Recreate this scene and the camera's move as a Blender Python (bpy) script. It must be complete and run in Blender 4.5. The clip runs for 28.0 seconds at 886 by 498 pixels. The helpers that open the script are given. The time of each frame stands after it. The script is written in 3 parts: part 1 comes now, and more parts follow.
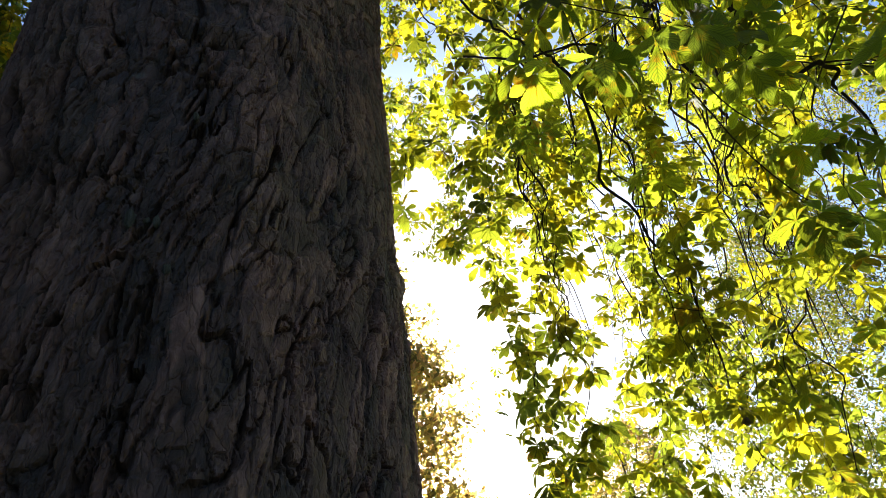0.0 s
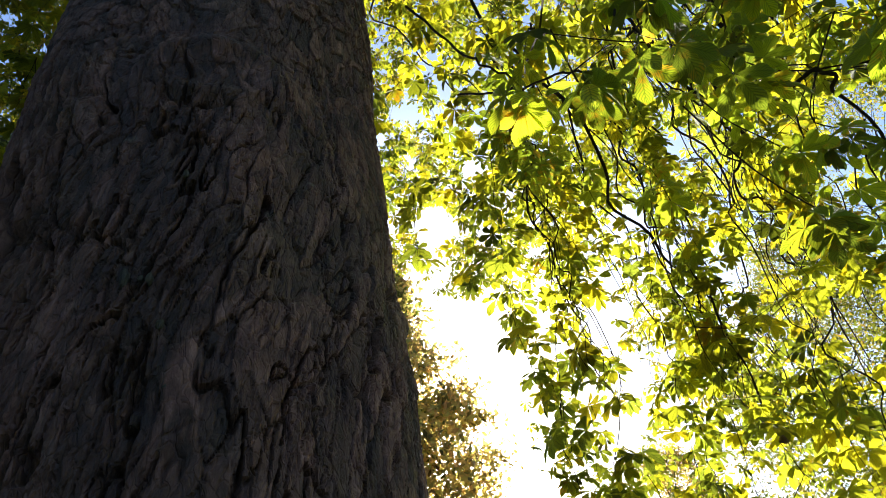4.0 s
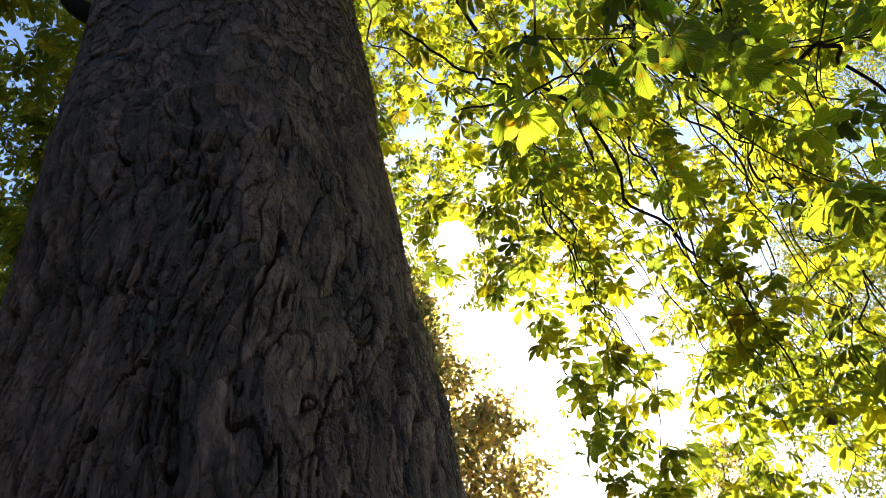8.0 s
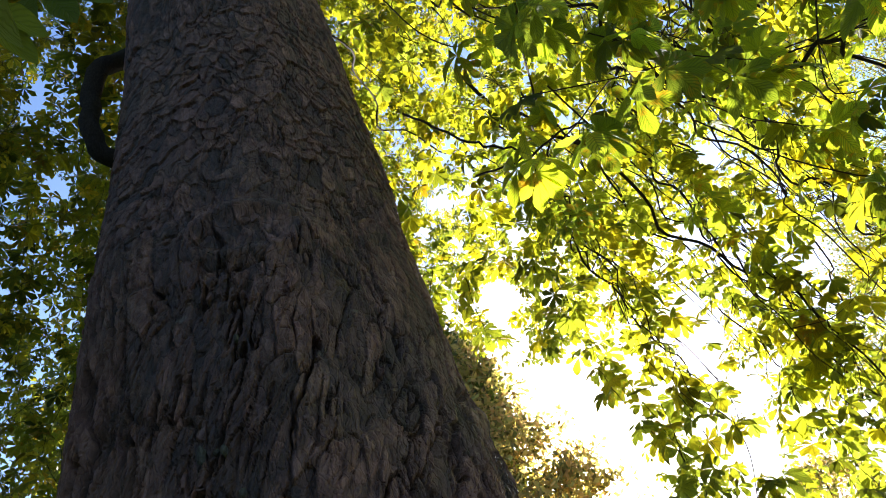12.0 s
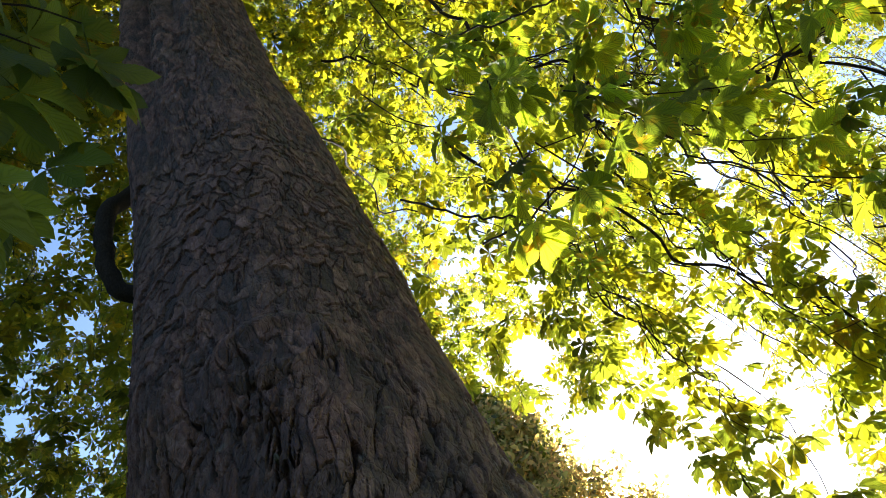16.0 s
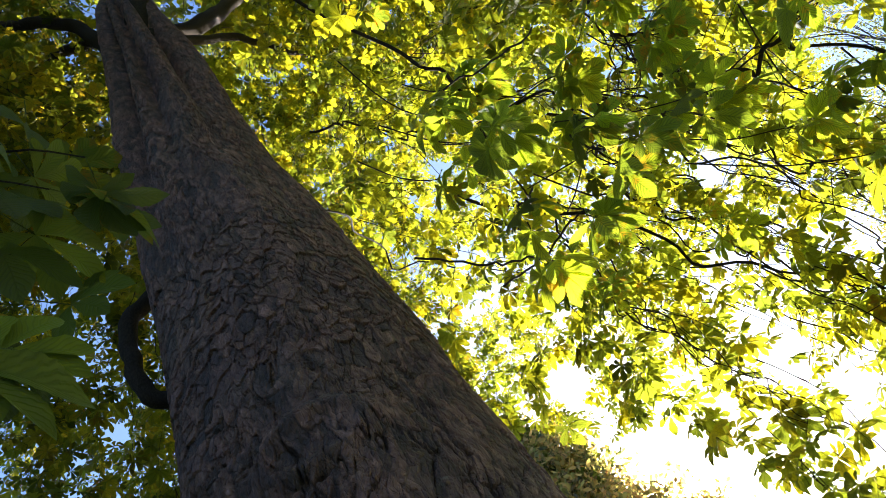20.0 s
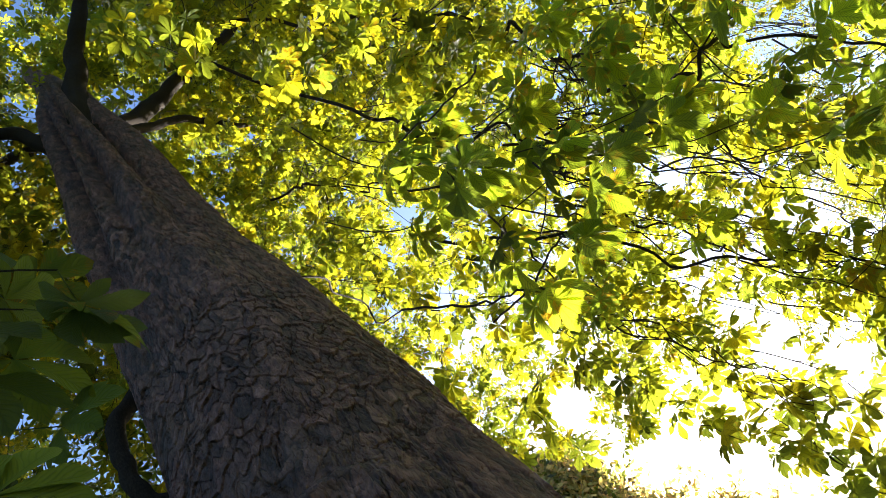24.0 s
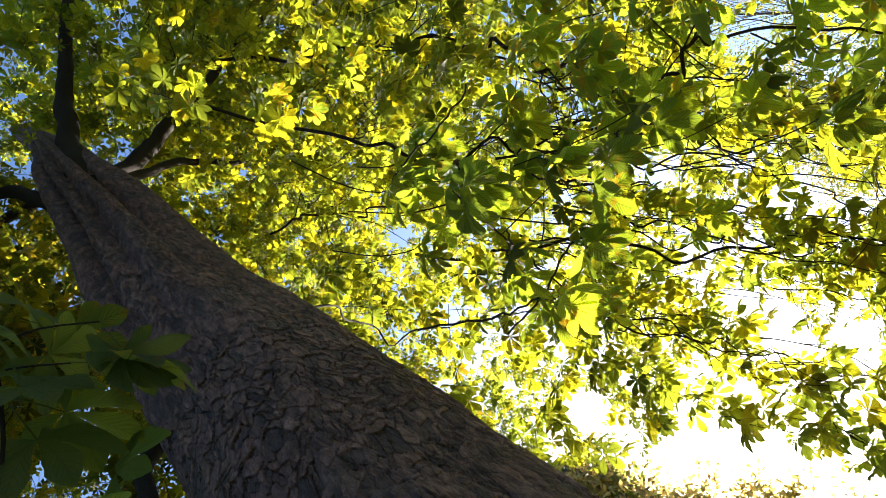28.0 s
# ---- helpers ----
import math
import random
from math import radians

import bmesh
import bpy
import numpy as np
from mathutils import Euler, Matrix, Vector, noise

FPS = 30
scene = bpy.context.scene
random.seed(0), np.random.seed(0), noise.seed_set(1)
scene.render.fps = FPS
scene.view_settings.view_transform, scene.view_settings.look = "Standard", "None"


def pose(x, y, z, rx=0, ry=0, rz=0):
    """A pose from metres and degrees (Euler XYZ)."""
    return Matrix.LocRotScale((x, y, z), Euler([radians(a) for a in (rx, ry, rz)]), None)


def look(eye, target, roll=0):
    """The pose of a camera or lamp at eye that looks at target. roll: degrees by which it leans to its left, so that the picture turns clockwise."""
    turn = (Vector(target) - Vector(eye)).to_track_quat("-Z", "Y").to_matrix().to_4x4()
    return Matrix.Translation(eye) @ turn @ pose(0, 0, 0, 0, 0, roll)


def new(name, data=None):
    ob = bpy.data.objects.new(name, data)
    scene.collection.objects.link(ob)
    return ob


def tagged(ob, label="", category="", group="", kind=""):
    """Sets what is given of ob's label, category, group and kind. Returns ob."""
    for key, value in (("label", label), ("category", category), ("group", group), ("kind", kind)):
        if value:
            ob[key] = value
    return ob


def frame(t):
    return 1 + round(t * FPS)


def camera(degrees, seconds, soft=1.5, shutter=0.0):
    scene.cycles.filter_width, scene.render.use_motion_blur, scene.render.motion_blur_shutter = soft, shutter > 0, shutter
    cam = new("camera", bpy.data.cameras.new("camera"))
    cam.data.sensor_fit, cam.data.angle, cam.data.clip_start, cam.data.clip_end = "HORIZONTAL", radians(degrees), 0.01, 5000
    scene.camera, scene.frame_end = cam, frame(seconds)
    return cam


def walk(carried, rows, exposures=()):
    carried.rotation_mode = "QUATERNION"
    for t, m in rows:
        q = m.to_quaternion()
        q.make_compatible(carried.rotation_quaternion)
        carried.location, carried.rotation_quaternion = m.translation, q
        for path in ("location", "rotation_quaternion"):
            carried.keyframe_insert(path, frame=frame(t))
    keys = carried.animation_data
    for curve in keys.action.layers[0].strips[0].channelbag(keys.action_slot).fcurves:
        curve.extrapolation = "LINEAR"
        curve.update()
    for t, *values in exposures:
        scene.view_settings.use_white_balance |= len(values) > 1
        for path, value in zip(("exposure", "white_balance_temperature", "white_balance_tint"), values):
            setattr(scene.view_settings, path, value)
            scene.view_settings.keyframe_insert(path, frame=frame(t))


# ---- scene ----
cam = camera(70.0, 28.0, soft=0.8)
EXPO = 2.34
PATH = [
    (0, (-0.138, 0.032, 1.549), (0.089, 1.738, 2.568), -3.33),
    (0.5, (-0.090, 0.028, 1.544), (0.114, 1.705, 2.615), -4.55),
    (1, (-0.080, 0.018, 1.545), (0.119, 1.690, 2.626), -4.60),
    (1.5, (-0.068, 0.007, 1.543), (0.122, 1.671, 2.635), -4.75),
    (2, (-0.062, 0.006, 1.542), (0.119, 1.662, 2.649), -5.03),
    (2.5, (-0.062, 0.009, 1.542), (0.110, 1.660, 2.658), -5.29),
    (3, (-0.062, 0.014, 1.540), (0.103, 1.663, 2.659), -5.73),
    (3.5, (-0.061, 0.022, 1.537), (0.098, 1.669, 2.659), -6.12),
    (5.5, (-0.057, 0.026, 1.531), (0.085, 1.673, 2.657), -8.10),
    (6, (-0.052, 0.025, 1.532), (0.083, 1.670, 2.661), -8.60),
    (6.5, (-0.051, 0.022, 1.532), (0.082, 1.663, 2.667), -9.15),
    (7, (-0.048, 0.016, 1.533), (0.081, 1.653, 2.676), -10.01),
    (7.5, (-0.045, 0.016, 1.531), (0.075, 1.644, 2.686), -10.93),
    (8, (-0.043, 0.014, 1.533), (0.048, 1.634, 2.702), -11.32),
    (8.5, (-0.037, 0.012, 1.536), (0.023, 1.625, 2.717), -11.72),
    (9, (-0.037, 0.014, 1.538), (-0.001, 1.617, 2.734), -12.14),
    (9.5, (-0.029, 0.010, 1.538), (-0.010, 1.595, 2.758), -12.48),
    (10, (-0.023, 0.007, 1.541), (-0.013, 1.571, 2.787), -13.47),
    (10.5, (-0.012, 0.001, 1.545), (-0.008, 1.545, 2.815), -14.91),
    (11, (0.000, -0.000, 1.550), (0.000, 1.523, 2.846), -16.51),
    (11.5, (0.007, -0.003, 1.550), (0.009, 1.497, 2.872), -18.40),
    (12, (0.015, -0.004, 1.553), (0.019, 1.476, 2.898), -20.06),
    (12.5, (0.026, -0.009, 1.552), (0.029, 1.457, 2.912), -21.56),
    (14.5, (0.051, -0.042, 1.547), (0.072, 1.352, 2.981), -27.69),
    (15, (0.050, -0.052, 1.550), (0.078, 1.325, 3.001), -29.09),
    (15.5, (0.051, -0.057, 1.554), (0.086, 1.297, 3.026), -30.36),
    (16, (0.053, -0.065, 1.557), (0.094, 1.271, 3.045), -31.80),
    (16.5, (0.059, -0.077, 1.555), (0.098, 1.247, 3.053), -32.72),
    (17, (0.054, -0.091, 1.561), (0.099, 1.223, 3.067), -33.49),
    (17.5, (0.057, -0.094, 1.562), (0.099, 1.207, 3.080), -34.61),
    (18, (0.062, -0.103, 1.564), (0.102, 1.188, 3.092), -36.01),
    (18.5, (0.067, -0.104, 1.573), (0.108, 1.177, 3.108), -37.74),
    (19, (0.068, -0.113, 1.578), (0.117, 1.160, 3.120), -39.53),
    (19.5, (0.063, -0.109, 1.595), (0.130, 1.148, 3.149), -41.69),
    (20, (0.058, -0.107, 1.610), (0.145, 1.134, 3.176), -43.92),
    (20.5, (0.058, -0.106, 1.610), (0.157, 1.120, 3.186), -45.85),
    (21, (0.058, -0.109, 1.618), (0.166, 1.111, 3.199), -47.42),
    (21.5, (0.058, -0.103, 1.625), (0.177, 1.110, 3.211), -49.18),
    (23.5, (0.048, -0.127, 1.660), (0.261, 1.091, 3.232), -57.00),
    (24, (0.043, -0.130, 1.664), (0.284, 1.084, 3.235), -59.24),
    (24.5, (0.033, -0.138, 1.667), (0.296, 1.078, 3.233), -60.83),
    (25, (0.026, -0.143, 1.665), (0.298, 1.074, 3.229), -61.80),
    (25.5, (0.020, -0.148, 1.666), (0.300, 1.069, 3.228), -62.96),
    (26, (0.015, -0.163, 1.671), (0.309, 1.050, 3.234), -64.50),
    (26.5, (0.010, -0.167, 1.666), (0.313, 1.042, 3.231), -65.50),
    (27, (0.005, -0.171, 1.667), (0.309, 1.038, 3.231), -66.07),
    (27.5, (0.001, -0.187, 1.664), (0.304, 1.017, 3.233), -66.65),
    (28, (-0.001, -0.203, 1.662), (0.292, 0.991, 3.239), -66.60),
]

walk(cam, [(t, look(eye, target, roll)) for t, eye, target, roll in PATH], [(0, EXPO - 0.3, 6550, 12.5), (7, EXPO - 0.14, 6550, 12.5), (11, EXPO + 0.08, 6550, 12.5), (15, EXPO + 0.28, 6550, 12.5), (24, EXPO + 0.28, 6550, 12.5), (28, EXPO + 0.15, 6550, 12.5)])

# ---------------------------------------------------------------- light
SUN_AZ, SUN_EL = radians(4.3), radians(21.0)      # from +y towards +x, above the horizon
world = bpy.data.worlds.new("sky")
scene.world = world
world.use_nodes = True
wn = world.node_tree.nodes
sky = wn.new("ShaderNodeTexSky")
sky.sky_type = "NISHITA"
sky.sun_disc = False
sky.sun_elevation, sky.sun_rotation = SUN_EL, SUN_AZ
sky.air_density, sky.dust_density, sky.ozone_density = 1.0, 1.8, 5.0
world.node_tree.links.new(sky.outputs[0], wn["Background"].inputs[0])
wn["Background"].inputs[1].default_value = 0.07
sun_data = bpy.data.lights.new("sun", "SUN")
sun_data.energy, sun_data.angle, sun_data.color = 5.0, radians(0.55), (1.0, 0.94, 0.84)
sun_from = Vector((math.sin(SUN_AZ) * math.cos(SUN_EL), math.cos(SUN_AZ) * math.cos(SUN_EL), math.sin(SUN_EL)))
sun_ob = new("sun", sun_data)
sun_ob.matrix_world = look(sun_from * 60, (0, 0, 0))


# ---------------------------------------------------------------- materials
def material(name):
    m = bpy.data.materials.new(name)
    m.use_nodes = True
    nt = m.node_tree
    nt.nodes.clear()
    out = nt.nodes.new("ShaderNodeOutputMaterial")
    return m, nt, out


def node(nt, kind, **values):
    n = nt.nodes.new(kind)
    for key, v in values.items():
        n.inputs[key.replace("_", " ")].default_value = v
    return n


def ramp(nt, source, stops, smooth=True):
    r = nt.nodes.new("ShaderNodeValToRGB")
    while len(r.color_ramp.elements) < len(stops):
        r.color_ramp.elements.new(0.5)
    for e, (p, c) in zip(r.color_ramp.elements, stops):
        e.position, e.color = p, (*c, 1) if len(c) == 3 else c
    nt.links.new(source, r.inputs[0])
    return r.outputs[0]


def grey(v):
    return (v, v, v)


def maths(nt, op, a, b=None, c=None):
    n = nt.nodes.new("ShaderNodeMath")
    n.operation = op
    for i, v in enumerate((a, b, c)):
        if v is None:
            continue
        if isinstance(v, (int, float)):
            n.inputs[i].default_value = v
        else:
            nt.links.new(v, n.inputs[i])
    return n.outputs[0]


def blend(nt, fac, a, b, mode="MIX"):
    n = nt.nodes.new("ShaderNodeMix")
    n.data_type, n.blend_type = "RGBA", mode
    for i, v in ((0, fac), (6, a), (7, b)):
        if isinstance(v, (int, float)):
            n.inputs[i].default_value = v
        elif isinstance(v, tuple):
            n.inputs[i].default_value = (*v, 1)
        else:
            nt.links.new(v, n.inputs[i])
    return n.outputs[2]


def noise_tex(nt, coord, scale, detail=4, rough=0.55):
    n = node(nt, "ShaderNodeTexNoise", Scale=scale, Detail=detail, Roughness=rough)
    nt.links.new(coord, n.inputs["Vector"])
    return n.outputs["Fac"]


def bark_material(name, dark, mid, light, moss=0.25, scale=1.0, rough=0.62):
    m, nt, out = material(name)
    tc = nt.nodes.new("ShaderNodeTexCoord").outputs["Object"]
    warp = node(nt, "ShaderNodeTexNoise", Scale=14 * scale, Detail=3)
    nt.links.new(tc, warp.inputs["Vector"])
    bent = nt.nodes.new("ShaderNodeVectorMath")
    bent.operation = "MULTIPLY_ADD"
    nt.links.new(warp.outputs["Color"], bent.inputs[0])
    bent.inputs[1].default_value = (0.05 / scale,) * 3
    nt.links.new(tc, bent.inputs[2])
    mp = node(nt, "ShaderNodeMapping", Scale=(1.0, 1.0, 0.34))
    nt.links.new(bent.outputs[0], mp.inputs["Vector"])
    cells = node(nt, "ShaderNodeTexVoronoi", Scale=42 * scale)
    edge = node(nt, "ShaderNodeTexVoronoi", Scale=42 * scale)
    edge.feature = "DISTANCE_TO_EDGE"
    for v in (cells, edge):
        nt.links.new(mp.outputs[0], v.inputs["Vector"])
    grain = noise_tex(nt, mp.outputs[0], 150 * scale, 6, 0.7)
    flake = noise_tex(nt, mp.outputs[0], 34 * scale, 6, 0.7)
    stain = noise_tex(nt, tc, 2.3 * scale, 4, 0.6)
    hue = nt.nodes.new("ShaderNodeSeparateColor")
    nt.links.new(cells.outputs["Color"], hue.inputs[0])
    base = ramp(nt, flake, [(0.3, dark), (0.5, mid), (0.72, light)])
    base = blend(nt, maths(nt, "MULTIPLY", hue.outputs[0], 0.65), base, blend(nt, 1.0, base, (0.48, 0.44, 0.42), "MULTIPLY"))
    base = blend(nt, maths(nt, "MULTIPLY", grain, 0.5), base, blend(nt, 1.0, base, (0.55, 0.5, 0.47), "MULTIPLY"))
    base = blend(nt, ramp(nt, stain, [(0.5, grey(0)), (0.72, grey(moss))]), base, (0.05, 0.055, 0.03))
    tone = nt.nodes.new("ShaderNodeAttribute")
    tone.attribute_name = "plate_tone_crack_shade"
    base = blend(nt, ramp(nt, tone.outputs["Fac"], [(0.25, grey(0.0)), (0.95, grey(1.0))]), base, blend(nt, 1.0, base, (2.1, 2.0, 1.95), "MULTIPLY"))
    base = blend(nt, ramp(nt, tone.outputs["Fac"], [(0.0, grey(0.5)), (0.18, grey(0.0))]), base, (0.018, 0.013, 0.012))         # furrow shade painted into the bark colour
    lich = noise_tex(nt, tc, 9 * scale, 4, 0.6)
    base = blend(nt, ramp(nt, lich, [(0.70, grey(0)), (0.74, grey(0.4))]), base, (0.2, 0.19, 0.16))
    p = node(nt, "ShaderNodeBsdfPrincipled", Roughness=rough)
    p.inputs["Specular IOR Level"].default_value = 0.5 if rough < 0.8 else 0.15
    nt.links.new(base, p.inputs["Base Color"])
    crack = ramp(nt, edge.outputs["Distance"], [(0.0, grey(0)), (0.09, grey(1))])
    height = maths(nt, "ADD", maths(nt, "MULTIPLY", crack, 0.22), maths(nt, "ADD", maths(nt, "MULTIPLY", flake, 0.6), maths(nt, "MULTIPLY", grain, 0.35)))
    height = maths(nt, "ADD", height, maths(nt, "MULTIPLY", hue.outputs[1], 0.35))
    b = node(nt, "ShaderNodeBump", Strength=1.0, Distance=0.013 / scale)
    nt.links.new(height, b.inputs["Height"])
    nt.links.new(b.outputs[0], p.inputs["Normal"])
    nt.links.new(p.outputs[0], out.inputs[0])
    return m


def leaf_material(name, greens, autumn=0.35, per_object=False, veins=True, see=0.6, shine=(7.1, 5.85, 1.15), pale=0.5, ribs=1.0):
    """Green leaf with paler veins and rusty autumn blotches; daylight shines through it."""
    m, nt, out = material(name)
    if per_object:
        rnd = nt.nodes.new("ShaderNodeObjectInfo").outputs["Random"]
    else:
        rnd = nt.nodes.new("ShaderNodeNewGeometry").outputs["Random Per Island"]
    tc = nt.nodes.new("ShaderNodeTexCoord")
    spots = noise_tex(nt, tc.outputs["Object"], 22, 4, 0.6)
    broad = noise_tex(nt, tc.outputs["Object"], 1.1, 2, 0.5)
    shade = maths(nt, "ADD", maths(nt, "MULTIPLY", rnd, 0.75), maths(nt, "MULTIPLY", broad, 0.25))
    col = ramp(nt, shade, greens)
    gone = maths(nt, "MULTIPLY", ramp(nt, spots, [(0.50, grey(0)), (0.60, grey(1))]),
                 ramp(nt, maths(nt, "FRACT", maths(nt, "MULTIPLY", rnd, 7.31)), [(1 - autumn, grey(0)), (1.0, grey(1))]))
    if veins:
        uv = nt.nodes.new("ShaderNodeSeparateXYZ")
        nt.links.new(tc.outputs["UV"], uv.inputs[0])
        side = maths(nt, "ABSOLUTE", maths(nt, "SUBTRACT", uv.outputs[0], 0.5))
        rib = maths(nt, "SINE", maths(nt, "MULTIPLY", maths(nt, "SUBTRACT", uv.outputs[1], maths(nt, "MULTIPLY", side, 0.55)), 66.0))
        gone = maths(nt, "MULTIPLY", gone, maths(nt, "MULTIPLY_ADD", rib, -0.4, 0.6))      # rust lies between the ribs
    col = blend(nt, gone, col, (0.13, 0.058, 0.02))
    p = node(nt, "ShaderNodeBsdfPrincipled", Roughness=0.58)
    p.inputs["Specular IOR Level"].default_value = 0.22
    under = blend(nt, 0.4, col, (0.082, 0.106, 0.088)) if pale > 0.3 else col       # matt, paler lower face
    nt.links.new(under, p.inputs["Base Color"])
    t = nt.nodes.new("ShaderNodeBsdfTranslucent")
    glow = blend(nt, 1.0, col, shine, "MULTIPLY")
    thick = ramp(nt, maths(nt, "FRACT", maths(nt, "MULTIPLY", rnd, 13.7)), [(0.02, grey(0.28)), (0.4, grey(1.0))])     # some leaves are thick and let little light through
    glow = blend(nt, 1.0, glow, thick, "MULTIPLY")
    if veins:
        lines = maths(nt, "ADD", ramp(nt, maths(nt, "MULTIPLY_ADD", rib, 0.5, 0.5), [(0.45, grey(0)), (1.0, grey(0.85))]), ramp(nt, side, [(0.0, grey(0.9)), (0.05, grey(0))]))
        glow = blend(nt, maths(nt, "MULTIPLY", maths(nt, "MINIMUM", lines, 1.0), ribs), glow, blend(nt, 1.0, glow, (0.34, 0.42, 0.25), "MULTIPLY"))
        nt.links.new(blend(nt, maths(nt, "MULTIPLY", lines, pale), under, (0.16, 0.175, 0.08)), p.inputs["Base Color"])
        b = node(nt, "ShaderNodeBump", Strength=0.9, Distance=0.006)
        nt.links.new(lines, b.inputs["Height"])
        nt.links.new(b.outputs[0], p.inputs["Normal"])
    nt.links.new(glow, t.inputs["Color"])
    mix = nt.nodes.new("ShaderNodeMixShader")
    mix.inputs[0].default_value = see
    nt.links.new(p.outputs[0], mix.inputs[1])
    nt.links.new(t.outputs[0], mix.inputs[2])
    nt.links.new(mix.outputs[0], out.inputs[0])
    return m


GREENS = [(0.1, (0.045, 0.072, 0.034)), (0.35, (0.064, 0.100, 0.032)), (0.65, (0.078, 0.118, 0.028)), (0.95, (0.094, 0.124, 0.026))]
TURNING = [(0.1, (0.046, 0.068, 0.032)), (0.35, (0.070, 0.096, 0.029)), (0.62, (0.102, 0.122, 0.024)), (0.92, (0.138, 0.134, 0.018))]
# darker copies of the leaf greens, with the shade put into the colour
NEAR_SHADED = [(0.1, (0.034, 0.050, 0.024)), (0.5, (0.046, 0.066, 0.027)), (0.9, (0.060, 0.078, 0.027)), (1.0, (0.076, 0.086, 0.028))]
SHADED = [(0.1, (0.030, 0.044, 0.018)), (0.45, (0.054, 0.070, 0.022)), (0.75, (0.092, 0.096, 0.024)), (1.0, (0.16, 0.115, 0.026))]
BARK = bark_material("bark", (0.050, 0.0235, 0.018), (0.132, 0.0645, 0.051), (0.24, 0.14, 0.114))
TWIG = bark_material("twig_bark", (0.035, 0.028, 0.022), (0.07, 0.055, 0.042), (0.11, 0.09, 0.07), 0.1, 4.0, 0.95)
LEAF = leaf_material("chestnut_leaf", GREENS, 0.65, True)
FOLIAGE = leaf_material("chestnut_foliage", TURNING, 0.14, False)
SHADED_LEAF = leaf_material("shaded_leaf", NEAR_SHADED, 0.22, True, see=0.45, shine=(6.4, 5.6, 1.8), pale=0.2, ribs=0.4)
SHADED_FOLIAGE = leaf_material("shaded_foliage", SHADED, 0.3, False, pale=0.2)
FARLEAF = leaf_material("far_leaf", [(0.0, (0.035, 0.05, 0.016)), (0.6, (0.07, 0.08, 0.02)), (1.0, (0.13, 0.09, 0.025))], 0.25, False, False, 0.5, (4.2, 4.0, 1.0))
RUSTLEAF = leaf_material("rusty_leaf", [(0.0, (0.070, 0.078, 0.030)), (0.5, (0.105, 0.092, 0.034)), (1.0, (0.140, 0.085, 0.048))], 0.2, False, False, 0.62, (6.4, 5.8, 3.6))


def grass_material():
    m, nt, out = material("grass")
    tc = nt.nodes.new("ShaderNodeTexCoord").outputs["Object"]
    a = noise_tex(nt, tc, 0.6, 5)
    b = noise_tex(nt, tc, 30, 4)
    col = ramp(nt, a, [(0.3, (0.035, 0.055, 0.015)), (0.55, (0.06, 0.085, 0.02)), (0.75, (0.11, 0.09, 0.035))])
    col = blend(nt, ramp(nt, b, [(0.6, grey(0)), (0.7, grey(0.6))]), col, (0.14, 0.075, 0.025))
    p = node(nt, "ShaderNodeBsdfPrincipled", Roughness=0.9)
    nt.links.new(col, p.inputs["Base Color"])
    bm = node(nt, "ShaderNodeBump", Strength=0.7, Distance=0.03)
    nt.links.new(b, bm.inputs["Height"])
    nt.links.new(bm.outputs[0], p.inputs["Normal"])
    nt.links.new(p.outputs[0], out.inputs[0])
    return m


GRASS = grass_material()


# ---------------------------------------------------------------- mesh helpers
def mesh_from(name, verts, quads, mat, uvs=None, smooth=True):
    """A mesh from arrays of vertices and of faces with equally many corners."""
    me = bpy.data.meshes.new(name)
    verts, quads = np.asarray(verts, np.float32), np.asarray(quads, np.int32)
    k = quads.shape[1]
    me.vertices.add(len(verts))
    me.vertices.foreach_set("co", verts.ravel())
    me.loops.add(quads.size)
    me.loops.foreach_set("vertex_index", quads.ravel())
    me.polygons.add(len(quads))
    me.polygons.foreach_set("loop_start", np.arange(0, quads.size, k, dtype=np.int32))
    me.polygons.foreach_set("use_smooth", np.full(len(quads), smooth))
    if uvs is not None:
        layer = me.uv_layers.new(name="UVMap")
        layer.data.foreach_set("uv", np.asarray(uvs, np.float32)[quads.ravel()].ravel())
    me.update(calc_edges=True)
    me.materials.append(mat)
    return me


def part_of(name, me, parent, label="", kind=""):
    ob = new(name, me)
    ob.parent = parent
    return tagged(ob, label, kind=kind)


def thing(name, label, category, at=(0, 0, 0), group="", kind=""):
    ob = new(name)
    ob.location = at
    ob.empty_display_size = 0.2
    return tagged(ob, label, category, group, kind)


def spline(points, n):
    """n places along a smooth line through the points."""
    p = np.array(points, float)
    p = np.vstack([2 * p[0] - p[1], p, 2 * p[-1] - p[-2]])
    t = np.linspace(0, len(p) - 3 - 1e-6, n)
    i = t.astype(int)
    f = (t - i)[:, None]
    a, b, c, d = p[i], p[i + 1], p[i + 2], p[i + 3]
    return 0.5 * (2 * b + (c - a) * f + (2 * a - 5 * b + 4 * c - d) * f**2 + (3 * b - a - 3 * c + d) * f**3)


def tube(line, radii, sides=8, rough=0.0, rng=None):
    """Vertices and quads of a tapered round limb along a line, closed to a point at its end."""
    line = np.asarray(line, float)
    n = len(line)
    tan = np.gradient(line, axis=0)
    tan /= np.linalg.norm(tan, axis=1, keepdims=True) + 1e-9
    up = np.where(abs(tan[:, 2:3]) > 0.9, [[1.0, 0, 0]], [[0, 0, 1.0]])
    s = np.cross(tan, up)
    s /= np.linalg.norm(s, axis=1, keepdims=True) + 1e-9
    for k in range(1, n):          # keeps the rings from twisting
        s[k] = s[k - 1] - tan[k] * (s[k - 1] @ tan[k])
        s[k] /= np.linalg.norm(s[k]) + 1e-9
    u = np.cross(tan, s)
